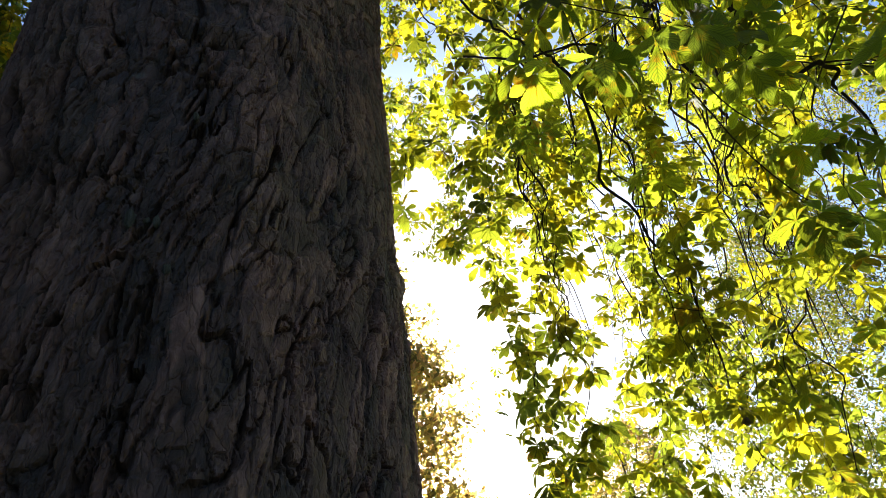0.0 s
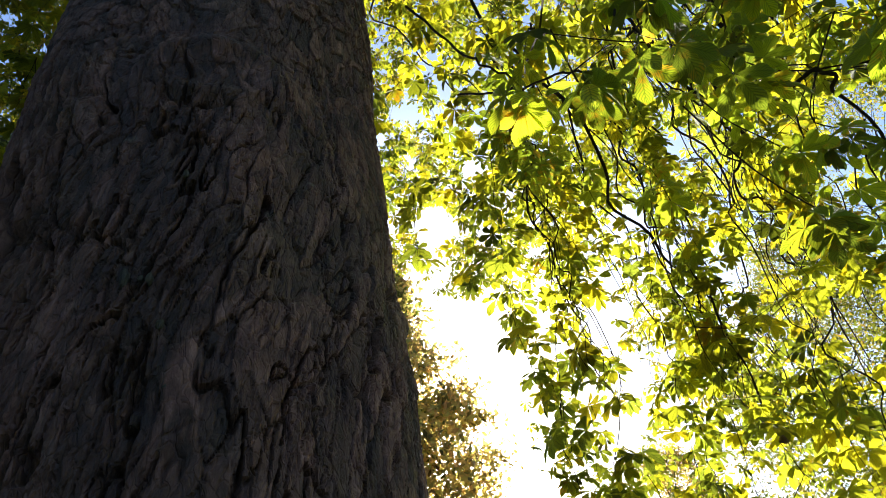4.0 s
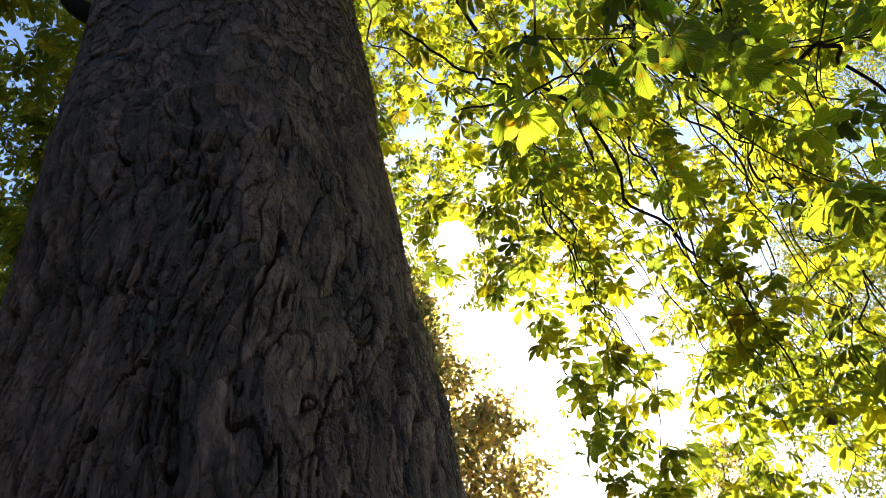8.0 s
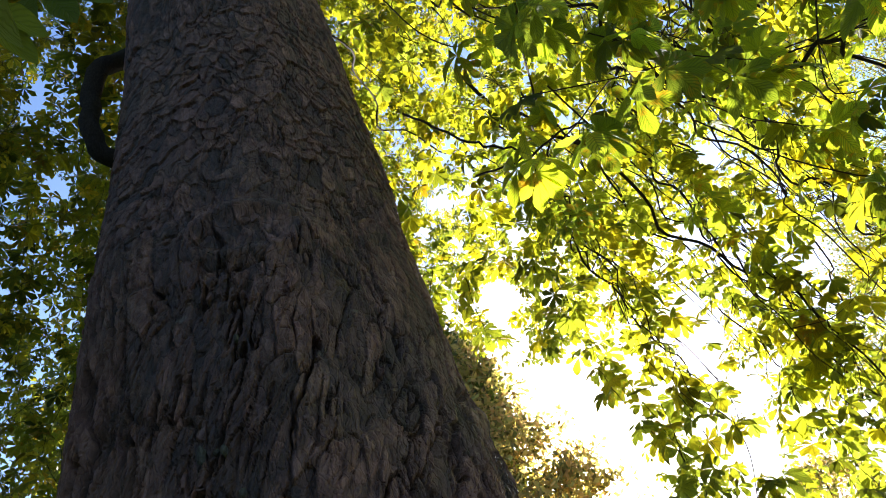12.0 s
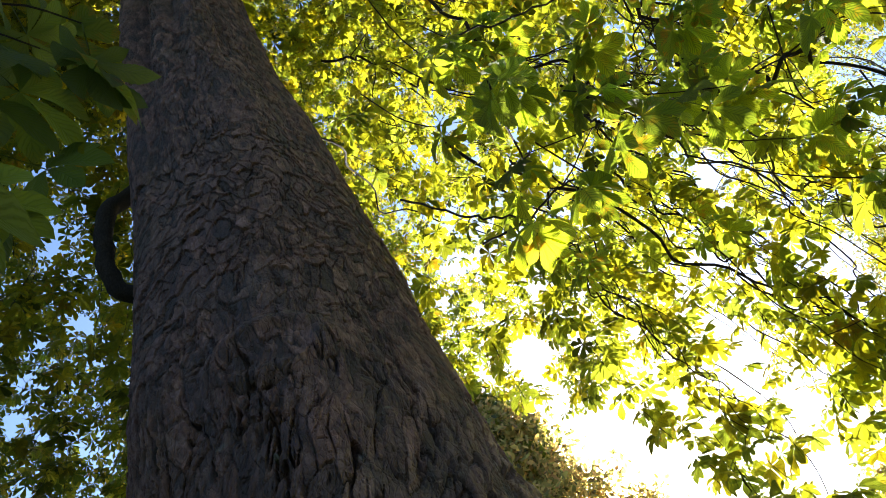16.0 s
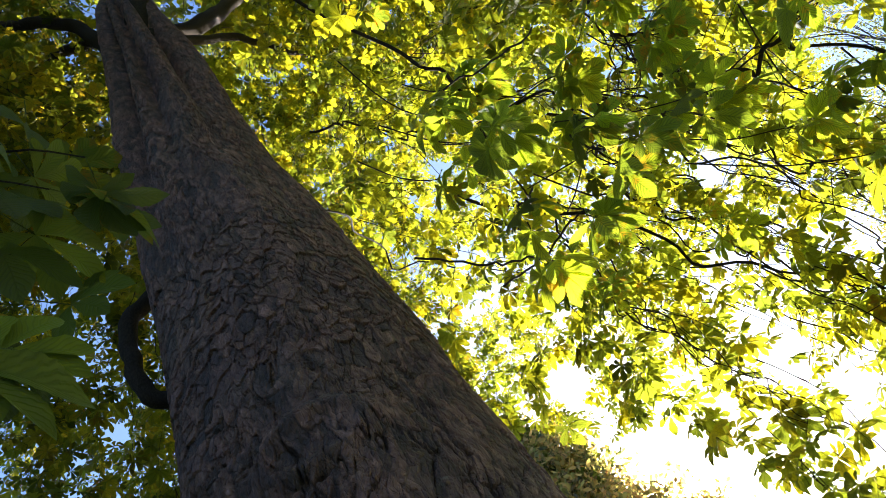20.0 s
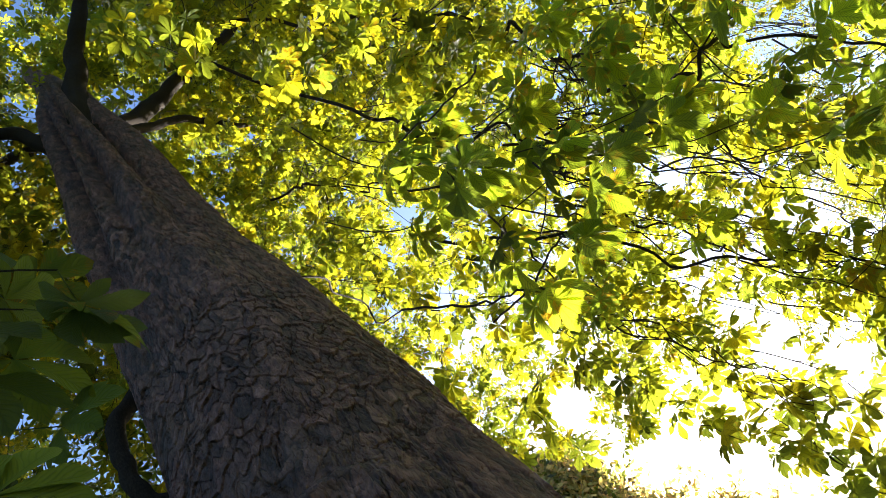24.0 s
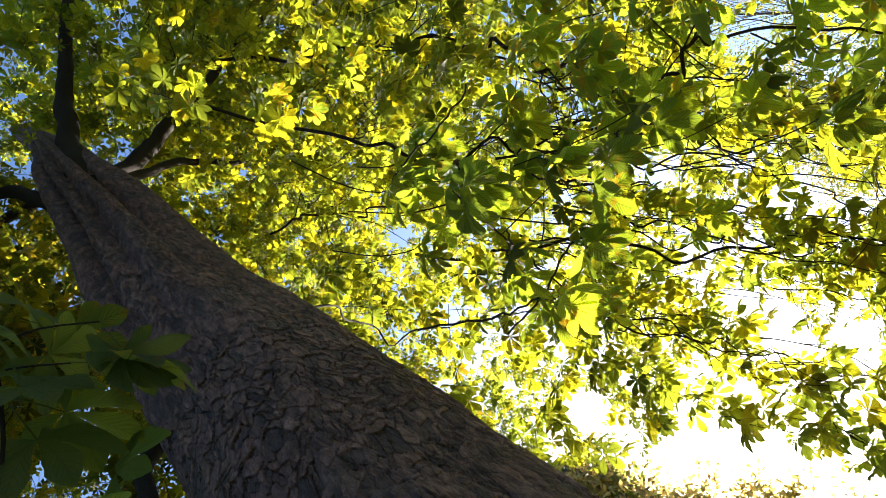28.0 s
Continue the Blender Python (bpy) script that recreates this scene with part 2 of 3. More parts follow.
    ang = np.arange(sides) * 2 * np.pi / sides
    r = np.asarray(radii, float)[:, None] * np.ones((1, sides))
    if rough:
        r = r * (1 + rough * rng.standard_normal((n, sides)))
    v = line[:, None] + r[..., None] * (np.cos(ang)[None, :, None] * s[:, None] + np.sin(ang)[None, :, None] * u[:, None])
    i, j = np.meshgrid(np.arange(n - 1), np.arange(sides), indexing="ij")
    j2 = (j + 1) % sides
    q = np.stack([i * sides + j, i * sides + j2, (i + 1) * sides + j2, (i + 1) * sides + j], -1).reshape(-1, 4)
    return v.reshape(-1, 3), q


def joined(pieces):
    """One pair of arrays from many pairs of vertices and quads."""
    vs, qs, at = [], [], 0
    for v, q in pieces:
        vs.append(v)
        qs.append(q + at)
        at += len(v)
    return np.concatenate(vs), np.concatenate(qs)


def value_noise(x, y, seed):
    """Smooth noise from -1 to 1 over a plane."""
    g = np.random.default_rng(seed).uniform(-1, 1, (256, 256))
    xi, yi = np.floor(x).astype(int), np.floor(y).astype(int)
    fx, fy = x - xi, y - yi
    fx, fy = fx * fx * (3 - 2 * fx), fy * fy * (3 - 2 * fy)
    a, b = g[xi % 256, yi % 256], g[(xi + 1) % 256, yi % 256]
    c, d = g[xi % 256, (yi + 1) % 256], g[(xi + 1) % 256, (yi + 1) % 256]
    return (a * (1 - fx) + b * fx) * (1 - fy) + (c * (1 - fx) + d * fx) * fy


def plates(x, y, seed):
    """Cracked plates: the distance to the nearest crack and a random number for each plate."""
    rs = np.random.default_rng(seed)
    jx, jy, rn = rs.uniform(0, 1, (256, 256)), rs.uniform(0, 1, (256, 256)), rs.uniform(-1, 1, (256, 256))
    xi, yi = np.floor(x).astype(int), np.floor(y).astype(int)
    d1, d2 = np.full(x.shape, 9.0), np.full(x.shape, 9.0)
    idn, off = np.zeros(x.shape), np.zeros(x.shape)
    for dx in (-1, 0, 1):
        for dy in (-1, 0, 1):
            cx, cy = xi + dx, yi + dy
            d = np.hypot(cx + jx[cx % 256, cy % 256] - x, cy + jy[cx % 256, cy % 256] - y)
            near = d < d1
            d2 = np.where(near, d1, np.minimum(d2, d))
            idn = np.where(near, rn[cx % 256, cy % 256], idn)
            off = np.where(near, y - cy - jy[cx % 256, cy % 256], off)
            d1 = np.where(near, d, d1)
    return d2 - d1, idn, off


# ---------------------------------------------------------------- ground
def ground():
    n = 90
    k = np.linspace(-1, 1, n)
    k = np.sign(k) * (abs(k) * 12 + abs(k) ** 5 * 1200)
    gx, gy = np.meshgrid(k, k, indexing="ij")
    far = np.hypot(gx, gy)
    gz = 0.05 * value_noise(gx / 2.3 + 40, gy / 2.3 + 40, 5) * np.clip(far / 3, 0.2, 6) - 0.03
    i, j = np.meshgrid(np.arange(n - 1), np.arange(n - 1), indexing="ij")
    q = np.stack([i * n + j, (i + 1) * n + j, (i + 1) * n + j + 1, i * n + j + 1], -1).reshape(-1, 4)
    ob = new("ground", mesh_from("ground", np.stack([gx, gy, gz], -1).reshape(-1, 3), q, GRASS))
    tagged(ob, "park lawn with fallen autumn leaves under the trees", "ground", kind="structure")


ground()

# ---------------------------------------------------------------- the chestnut tree: trunk
TREE = thing("horse_chestnut_tree", "old horse chestnut tree with scaly grey-brown bark and yellowing leaves", "tree", (-0.67, 1.8, 0))
AX, AY = -0.67, 1.8
# height, sideways shift of the axis, shift away, radius
PROFILE = [(0.0, 0.05, 0.0, 0.90), (0.5, 0.05, 0.0, 0.74), (1.2, 0.045, 0.0, 0.65), (1.8, 0.039, 0.0, 0.628), (2.2, 0.014, 0.0, 0.62), (2.6, -0.01, 0.0, 0.614),
           (3.2, -0.04, 0.0, 0.604), (3.8, -0.038, 0.0, 0.6), (4.4, -0.04, -0.025, 0.581), (5.0, -0.051, -0.1, 0.56), (5.6, -0.053, -0.238, 0.508),
           (6.3, -0.022, -0.4, 0.47), (7.0, 0.06, -0.585, 0.41), (8.0, 0.13, -0.85, 0.33), (8.6, 0.16, -0.98, 0.27), (9.2, 0.17, -1.02, 0.21), (10.5, 0.14, -1.05, 0.16),
           (12.4, 0.0, -1.3, 0.09)]


def axis_at(z):
    p = np.array(PROFILE)
    return [np.interp(z, p[:, 0], p[:, k]) for k in (1, 2, 3)]


def trunk():
    toward = math.atan2(-AY, -AX)              # the side that faces the walk
    front = np.linspace(-1.45, 1.45, 450)
    back = np.linspace(1.45, 2 * math.pi - 1.45, 60)[1:-1]
    th = np.concatenate([front, back])
    zs = np.concatenate([np.arange(0, 1.7, 0.05), np.arange(1.7, 4.6, 0.006), np.arange(4.6, 8.8, 0.016), np.arange(8.8, 12.3, 0.04)])
    T, Z = np.meshgrid(th, zs)
    dx, dy, r = axis_at(Z)
    s = np.where(T > math.pi, T - 2 * math.pi, T) * 0.57        # metres round the trunk
    wx = s + 0.004 * value_noise(s * 40 + 50, Z * 22, 1) + 0.012 * value_noise(s * 13 + 50, Z * 7, 4) + 0.05 * value_noise(s * 2 + 90, Z * 1.3, 2) - 0.24 * np.minimum(Z - 2, 0.35 * np.tanh((Z - 2) / 0.35) + 0.5)
    wz = Z + 0.02 * value_noise(s * 30 + 20, Z * 16 + 9, 3) + 0.05 * value_noise(s * 8 + 20, Z * 4 + 9, 5)
    up = np.clip((Z - 2.7 + 0.3 * value_noise(s * 4 + 3, Z * 3, 6)) / 1.0, 0, 1)
    e1, id1, o1 = plates(wx / 0.05 + 0.35 * value_noise(s * 11 + 8, Z * 5, 27) + 100, wz / 0.21 + 7, 11)        # long plates low on the trunk
    e2, id2, o2 = plates(wx / 0.042 + 0.7 * value_noise(s * 17 + 8, Z * 11, 17) + 60, wz / 0.078 + 0.7 * value_noise(s * 15 + 4, Z * 13, 18) + 31, 12)       # scales higher up
    e3, id3, o3 = plates(wx / 0.019 + 60, wz / 0.048 + 31, 13)
    gape = np.clip(0.65 + 0.75 * value_noise(s * 14 + 31, Z * 6 + 5, 14) + 0.55 * value_noise(s * 37 + 3, Z * 19 + 5, 15), 0, 1.25)

    def crack(e, w):
        f = np.clip(e / w, 0, 1)
        return -(1 - f * f) * np.minimum(gape, 1)

    def curl(e, w):
        return np.exp(-((e - 1.6 * w) / (0.8 * w)) ** 2) * np.minimum(gape, 1)         # the lifted rim of a plate

    def wander(x, y, seed):
        """Furrows that run on, fork and close again: nought in the middle of a furrow."""
        return abs(value_noise(x, y, seed) + 0.55 * value_noise(2.3 * x + 9, 2.7 * y, seed + 1) + 0.3 * value_noise(5.1 * x, 6.3 * y + 3, seed + 2))
    w1, w2 = wander(wx / 0.078 + 40, wz / 0.34, 31), wander(wx / 0.034 + 80, wz / 0.12 + 5, 35)
    low = 0.034 * crack(w1, 0.12) + 0.006 * crack(w2, 0.12) + 0.006 * np.clip(w1, 0, 0.6) + 0.012 * crack(e1, 0.08) + 0.004 * id1 - 0.002 * o1
    high = 0.0045 * id2 - 0.005 * o2 + 0.010 * crack(e2, 0.07) + 0.003 * curl(e2, 0.07) + 0.003 * crack(w2, 0.10)
    w4 = wander(wx / 0.05 + 20, wz / 0.7, 43)
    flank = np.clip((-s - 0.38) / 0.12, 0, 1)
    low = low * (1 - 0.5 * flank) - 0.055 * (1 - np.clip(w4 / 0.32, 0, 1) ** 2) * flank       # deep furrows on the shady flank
    flakes = np.where(value_noise(s * 9 + 77, Z * 4, 16) + 0.4 * id3 > -0.1, 0.0032, 0.0) * (0.6 + 0.4 * id3 - 0.8 * o3)
    d = low * (1 - up) + high * up + (flakes + 0.004 * crack(e3, 0.2)) * (1 - 0.5 * up)
    fibre = value_noise(wx * 80 + 30, wz * 12, 23) + 0.7 * value_noise(wx * 150 + 70, wz * 26, 24)
    d += 0.018 * value_noise(s * 5 + 10, Z * 1.6, 21) + 0.0013 * fibre
    # long flutes that deepen towards the fork
    d += (0.012 + 0.02 * np.clip((Z - 4.6) / 2.5, 0, 1)) * np.sin(s * 11 + 0.6 * np.sin(Z * 0.8) + 1.0)
    # deep grooves that part the columns below the fork
    for s0, z0, z1, deep, wide in ((-0.37, 4.0, 6.2, 0.13, 0.085), (-0.06, 5.0, 6.8, 0.10, 0.07), (0.27, 5.4, 7.0, 0.10, 0.065)):
        d -= deep * np.clip((Z - z0) / (z1 - z0), 0, 1) * np.exp(-((s - s0 - 0.025 * np.sin(2.1 * Z)) / wide) ** 2)
    d += 0.03 * np.clip((Z - 4.5) / 2.0, 0, 1) * np.exp(-((s + 0.2) / 0.16) ** 2)
    # healed branch scar and the swelling on the sunny flank
    scar = np.hypot((s + 0.03) / 0.17, (Z - 3.08) / 0.11)
    d += 0.022 * np.exp(-((scar - 1) / 0.28) ** 2) - 0.008 * np.exp(-(scar / 0.7) ** 2)
    d += 0.05 * np.exp(-((s - 0.86) / 0.14) ** 2 - ((Z - 2.28) / 0.2) ** 2)
    d += 0.022 * np.exp(-((s - 0.72) / 0.07) ** 2) / (1 + np.exp((Z - 2.56) / 0.012)) * np.clip((Z - 1.9) / 0.6, 0, 1)
    d += 0.018 * np.exp(-((s - 0.72) / 0.06) ** 2 - ((Z - 2.52) / 0.035) ** 2)
    d *= np.clip(r / 0.4, 0.3, 1)
    R = (r + d - 0.012) * (1 - 0.97 * np.clip((Z - 11.9) / 0.4, 0, 1) ** 2)
    a = T + toward
    v = np.stack([dx + R * np.cos(a), dy + R * np.sin(a), Z - 0.05], -1)
    n, m = v.shape[:2]
    i, j = np.meshgrid(np.arange(n - 1), np.arange(m), indexing="ij")
    j2 = (j + 1) % m
    q = np.stack([i * m + j, i * m + j2, (i + 1) * m + j2, (i + 1) * m + j], -1).reshape(-1, 4)
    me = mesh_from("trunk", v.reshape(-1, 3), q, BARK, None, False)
    # random tone per plate, darkened in the cracks to paint their shade
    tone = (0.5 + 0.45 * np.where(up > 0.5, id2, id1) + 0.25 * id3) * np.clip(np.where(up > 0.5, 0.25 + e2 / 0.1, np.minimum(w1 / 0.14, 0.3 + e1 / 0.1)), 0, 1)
    # grazing light on this flank's ridges and furrow shade go into the tone
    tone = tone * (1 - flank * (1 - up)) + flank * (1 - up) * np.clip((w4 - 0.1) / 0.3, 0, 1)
    me.attributes.new("plate_tone_crack_shade", "FLOAT", "POINT").data.foreach_set("value", tone.ravel().astype(np.float32))
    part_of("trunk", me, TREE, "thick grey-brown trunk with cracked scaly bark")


trunk()
EYE = np.array([0.0, 0.0, 1.57])


def at(az, el, d):
    """A place seen from where the walk begins: degrees from +y towards +x, degrees up, metres."""
    a, e = np.radians(az), np.radians(el)
    return EYE + d * np.stack([np.sin(a) * np.cos(e), np.cos(a) * np.cos(e), np.sin(e)], -1)


BASE = np.array([AX, AY, 0.0])


def limb(points, r0, r1, name="limb", label="", sides=14, n=40, seed=1):
    rs = np.random.default_rng(seed)
    line = spline(points, 15)
    line[1:-1] += rs.standard_normal((13, 3)) * (0.045 if r0 < 0.04 else 0.012)
    line = spline(line, n)
    v, q = tube(line, np.linspace(r0, r1, n) * (1 + 0.03 * rs.standard_normal(n)), sides, 0.04, rs)
    return part_of(name, mesh_from(name, v - BASE, q, TWIG), TREE, label)


# ---------------------------------------------------------------- leaves
def leaf_template(rs, size=0.17, rows=6, count=None):
    """A palmate leaf with five to seven leaflets that meet at the stalk; +y is its middle, +z its upper face."""
    n = count or int(rs.choice([5, 7, 7, 6]))
    span = math.radians(rs.uniform(112, 140))
    verts, tris, uvs = [(0.0, 0.0, 0.0)], [], [(0.5, 0.0)]
    prof = np.array([(0.0, 0.012), (0.25, 0.07), (0.5, 0.145), (0.72, 0.205), (0.88, 0.15), (1.0, 0.0)])
    if rows > 6:                                 # a toothed rim
        ps = np.linspace(0, 1, rows + 1)
        w = np.interp(ps, [0, 0.12, 0.25, 0.5, 0.68, 0.8, 0.9, 1.0], [0.012, 0.04, 0.085, 0.175, 0.225, 0.21, 0.125, 0.0])
        w[1:-1] *= 1 + 0.05 * (-1.0) ** np.arange(rows - 1)
        prof = np.stack([ps, w], 1)
    if rows < 6:
        prof = np.array([(0.0, 0.012), (0.45, 0.155), (0.8, 0.22), (1.0, 0.0)] if rows == 4 else [(0.0, 0.012), (0.74, 0.235), (1.0, 0.0)])
    sag, cup = rs.uniform(0.15, 0.6), rs.uniform(0.15, 0.45)
    for k in range(n):
        f = -1 + 2 * k / (n - 1)
        ang = f * span * 0.5 * 2 * 0.93 + rs.uniform(-0.08, 0.08)
        ln = size * (1 - 0.42 * abs(f) ** 1.5) * rs.uniform(0.9, 1.1)
        out, side = np.array([math.sin(ang), math.cos(ang), 0]), np.array([math.cos(ang), -math.sin(ang), 0])
        droop, roll = sag * rs.uniform(0.6, 1.4), rs.uniform(-0.35, 0.35)
        wave = rs.uniform(-0.03, 0.03)
        first = len(verts)
        for p, w in prof[1:]:
            c = out * ln * p + np.array([0, 0, -droop * ln * p * p + 0.06 * ln * p])
            c = c + side * wave * ln * math.sin(3 * p)
            verts.append(tuple(c))
            uvs.append((0.5, p))
            if w > 0:
                for sgn in (-1, 1):
                    e = c + sgn * side * w * ln + np.array([0, 0, w * ln * (cup + sgn * roll) * (1 - 0.4 * p)])
                    verts.append(tuple(e))
                    uvs.append((0.5 + 0.5 * sgn, p))
        m = len(prof) - 2                       # rows with two edges
        tris += [(0, first, first + 1), (0, first + 2, first)]
        for q in range(m - 1):
            a, b = first + 3 * q, first + 3 * q + 3
            tris += [(a, b, b + 1), (a, b + 1, a + 1), (a, a + 2, b + 2), (a, b + 2, b)]
        a, tip = first + 3 * (m - 1), first + 3 * m
        tris += [(a, tip, a + 1), (a, a + 2, tip)]
    # the stalk
    end = np.array([0, -size * rs.uniform(0.5, 0.95), size * rs.uniform(0.1, 0.45)])
    w = 0.0016
    b0 = len(verts)
    verts += [tuple(end + (w, 0, 0)), tuple(end - (w, 0, 0)), tuple(end + (0, 0, 2 * w)), (w, 0, 0.0008), (-w, 0, 0.0008)]
    uvs += [(0.5, 0.0)] * 5
    tris += [(0, b0 + 3, b0), (0, b0, b0 + 1), (0, b0 + 1, b0 + 4), (b0 + 3, b0 + 2, b0), (b0 + 4, b0 + 1, b0 + 2), (b0 + 3, b0 + 4, b0 + 2)]
    v = np.array(verts)
    v -= end                                     # the foot of the stalk is the origin
    return v, np.array(tris), np.array(uvs)


RS = np.random.default_rng(7)
FINE = [leaf_template(RS, 0.15, 10) for _ in range(14)]
COARSE = [leaf_template(RS, 0.14, 4) for _ in range(10)]
PLAIN = [leaf_template(RS, 0.135, 3) for _ in range(10)]


def turn_to(way, up):
    """The turn whose y is way and whose z lies nearest to up."""
    y = way / (np.linalg.norm(way) + 1e-9)
    x = np.cross(y, up)
    x /= np.linalg.norm(x) + 1e-9
    return np.stack([x, y, np.cross(x, y)], 1)


LEAVES = []      # place of the stalk's foot, turn, scale, the shoot that it grows on
TWIGS = []       # vertices and quads


def add_leaf(p, way, up, scale, shoot=None):
    LEAVES.append((np.asarray(p, float), turn_to(np.asarray(way, float), np.asarray(up, float)), scale, shoot))


# sky gaps in the crown: bearing, elevation, half widths
GAPS = [(19.5, 25.0, 2.4, 1.3), (21.3, 20.8, 1.4, 1.2), (19.0, 16.0, 2.6, 1.2), (4.2, 36.0, 2.6, 2.0), (12.5, 49.4, 1.2, 0.9), (2.5, 46.6, 2.0, 1.2), (9.6, 41.0, 1.3, 1.0),
        (31.5, 38.0, 1.5, 1.0), (33.0, 25.5, 1.8, 1.8), (47.0, 33.5, 3.0, 2.6), (40.0, 20.0, 2.5, 2.0), (24.0, 33.0, 1.5, 1.2),
        (-45.0, 49.5, 1.5, 1.2), (-47.0, 56.5, 1.0, 1.0), (-50.0, 42.0, 1.4, 1.2), (62.0, 57.0, 4.0, 3.0), (-48.0, 36.0, 1.6, 1.5)]


def open_sky(p):
    """Whether a place lies in one of the gaps between the boughs or below the hem of the crown."""
    d = p - EYE
    az, el = math.degrees(math.atan2(d[0], d[1])), math.degrees(math.asin(d[2] / np.linalg.norm(d)))
    if -30 < az < 60:
        hem = np.interp(az, [-12, -3.5, 0, 2.5, 6, 8.5, 10.2, 11, 12.5, 60], [37, 36, 32.6, 31.0, 27.9, 26.2, 23.5, 16, 4, 0])
        if el < hem:
            return True
    if abs(az) > 70:
        return False
    return any(((az - a) / w) ** 2 + ((el - e) / h) ** 2 < 1 for a, e, w, h in GAPS)


def in_trunk(p, room=0.12):
    dx, dy, r = axis_at(p[2])
    return p[2] < 9.3 and math.hypot(p[0] - AX - dx, p[1] - AY - dy) < r + room


def near_eye(p):
    return np.linalg.norm(p - EYE) < 0.9 or (abs(p[0]) < 0.6 and -0.7 < p[1] < 0.5 and p[2] < 2.4)


def twig(p, hanging, rs, length, size=1.0, dense=1.0):
    """A leafy shoot whose middle is p: it hangs, or reaches out from the trunk and droops."""
    out = np.array([p[0] - AX, p[1] - AY, 0.0])
    out /= np.linalg.norm(out) + 1e-6
    out = out + 0.7 * np.append(rs.standard_normal(2), 0)
    out /= np.linalg.norm(out) + 1e-6
    if hanging:
        steps = [out * -0.28, out * -0.05 + (0, 0, -0.22), out * 0.04 + (0, 0, -0.6), out * 0.12 + (0, 0, -1.0)]
        mid = np.array(steps).mean(0)
    else:
        steps = [-out * 0.5 + (0, 0, 0.14), out * 0.0 + (0, 0, 0.1), out * 0.35 + (0, 0, 0.0), out * 0.55 + (0, 0, -0.16)]
        mid = np.array([0, 0, 0.0])
    pts = np.array([p + (np.array(s) - mid) * length for s in steps])
    line = spline(pts, 9) + rs.standard_normal((9, 3)) * 0.012 * length
    if any(in_trunk(q, 0.05) or near_eye(q) for q in line):
        return
    before = len(LEAVES)
    nodes = max(3, int(round(length * 4.5 * dense)))
    for k in range(nodes):
        f = 0.25 + 0.75 * (k + 1) / nodes
        i = min(int(f * 8), 7)
        q = line[i] + (line[i + 1] - line[i]) * (f * 8 - i)
        turn = rs.uniform(0, 2 * math.pi)
        for pair in range(2 if k < nodes - 1 else 3):
            a = turn + pair * (math.pi if k < nodes - 1 else 2.1)
            way = np.array([math.cos(a), math.sin(a), -rs.uniform(0.1, 0.9)])
            if not hanging:
                way = way + 0.5 * out
            up = np.array([0, 0, 1.0]) + rs.standard_normal(3) * 0.35
            tip = q + way / np.linalg.norm(way) * 0.2 * size
            if rs.random() < 0.12 or open_sky(tip) or in_trunk(tip) or near_eye(tip):
                continue
            add_leaf(q, way, up, size * rs.uniform(0.7, 1.2))
    if len(LEAVES) - before < 4:
        del LEAVES[before:]
    else:
        clear = [not open_sky(q) for q in line]
        a = next((k for k in range(9) if clear[k]), 9)
        b = next((k for k in range(a, 9) if not clear[k]), 9)
        if a == 0 and b >= 8:
            TWIGS.append(tube(line[2:b], np.linspace(0.0035, 0.0014, 9)[2:b] * (0.8 + 0.4 * length), 4))


def boughs(n, az, el, d, hanging, length, seed, size=1.0, dense=1.0):
    rs = np.random.default_rng(seed)
    for _ in range(n):
        a = rs.uniform(*az)
        s = rs.uniform(math.sin(math.radians(el[0])), math.sin(math.radians(el[1])))
        p = at(a, math.degrees(math.asin(s)), rs.uniform(*d))
        if p[2] < 1.2 or open_sky(p):
            continue
        twig(p, rs.random() < hanging, rs, rs.uniform(*length), size, dense)


boughs(115, (10, 40), (8, 44), (4.4, 6.4), 0.85, (0.8, 1.3), 31, 0.95, 1.2)
boughs(175, (10, 60), (6, 45), (6.8, 9.5), 0.7, (0.7, 1.2), 32, 0.92, 1.4)
boughs(36, (38, 62), (8, 46), (3.8, 5.8), 0.6, (0.7, 1.0), 33, 0.95, 1.2)
boughs(60, (-3, 62), (38, 68), (4.0, 7.0), 0.25, (0.6, 1.0), 34, 0.85, 1.2)
boughs(492, (-8, 62), (33, 80), (8.0, 11.0), 0.3, (0.7, 1.1), 35, 0.9, 1.5)
boughs(582, (-180, 180), (62, 90), (6.5, 11.0), 0.15, (0.6, 1.0), 36, 0.92, 1.4)
boughs(1008, (-88, -28), (12, 78), (6.0, 11.0), 0.4, (0.7, 1.1), 37, 0.92, 1.4)
# crown out of view behind the walk, added to shade the trunk
boughs(620, (64, 282), (10, 74), (5.5, 9.5), 0.5, (0.8, 1.3), 38, 1.2)
boughs(300, (-10, 64), (40, 80), (10.5, 13.0), 0.3, (0.9, 1.3), 42, 0.97, 1.4)
boughs(425, (-130, 90), (66, 89), (8.5, 14.0), 0.15, (0.8, 1.2), 43, 0.97, 1.4)
boughs(694, (-90, -30), (14, 78), (9.0, 14.0), 0.3, (0.8, 1.2), 44, 0.92, 1.4)
boughs(268, (-180, 180), (74, 90), (7.5, 12.0), 0.1, (0.7, 1.0), 48, 0.9, 1.5)
boughs(200, (-40, 62), (60, 84), (11.5, 15.0), 0.15, (0.8, 1.2), 60, 1.0, 1.4)
boughs(369, (-20, 75), (56, 82), (9.0, 13.0), 0.15, (0.8, 1.2), 51, 0.9, 1.5)
# more unseen low foliage, added to hold skylight off the left flank
boughs(420, (180, 284), (-4, 40), (5.0, 9.0), 0.5, (0.9, 1.4), 50, 1.25)
boughs(16, (-4, 11.5), (28, 41), (4.3, 5.8), 0.3, (0.45, 0.7), 45, 0.95, 1.2)
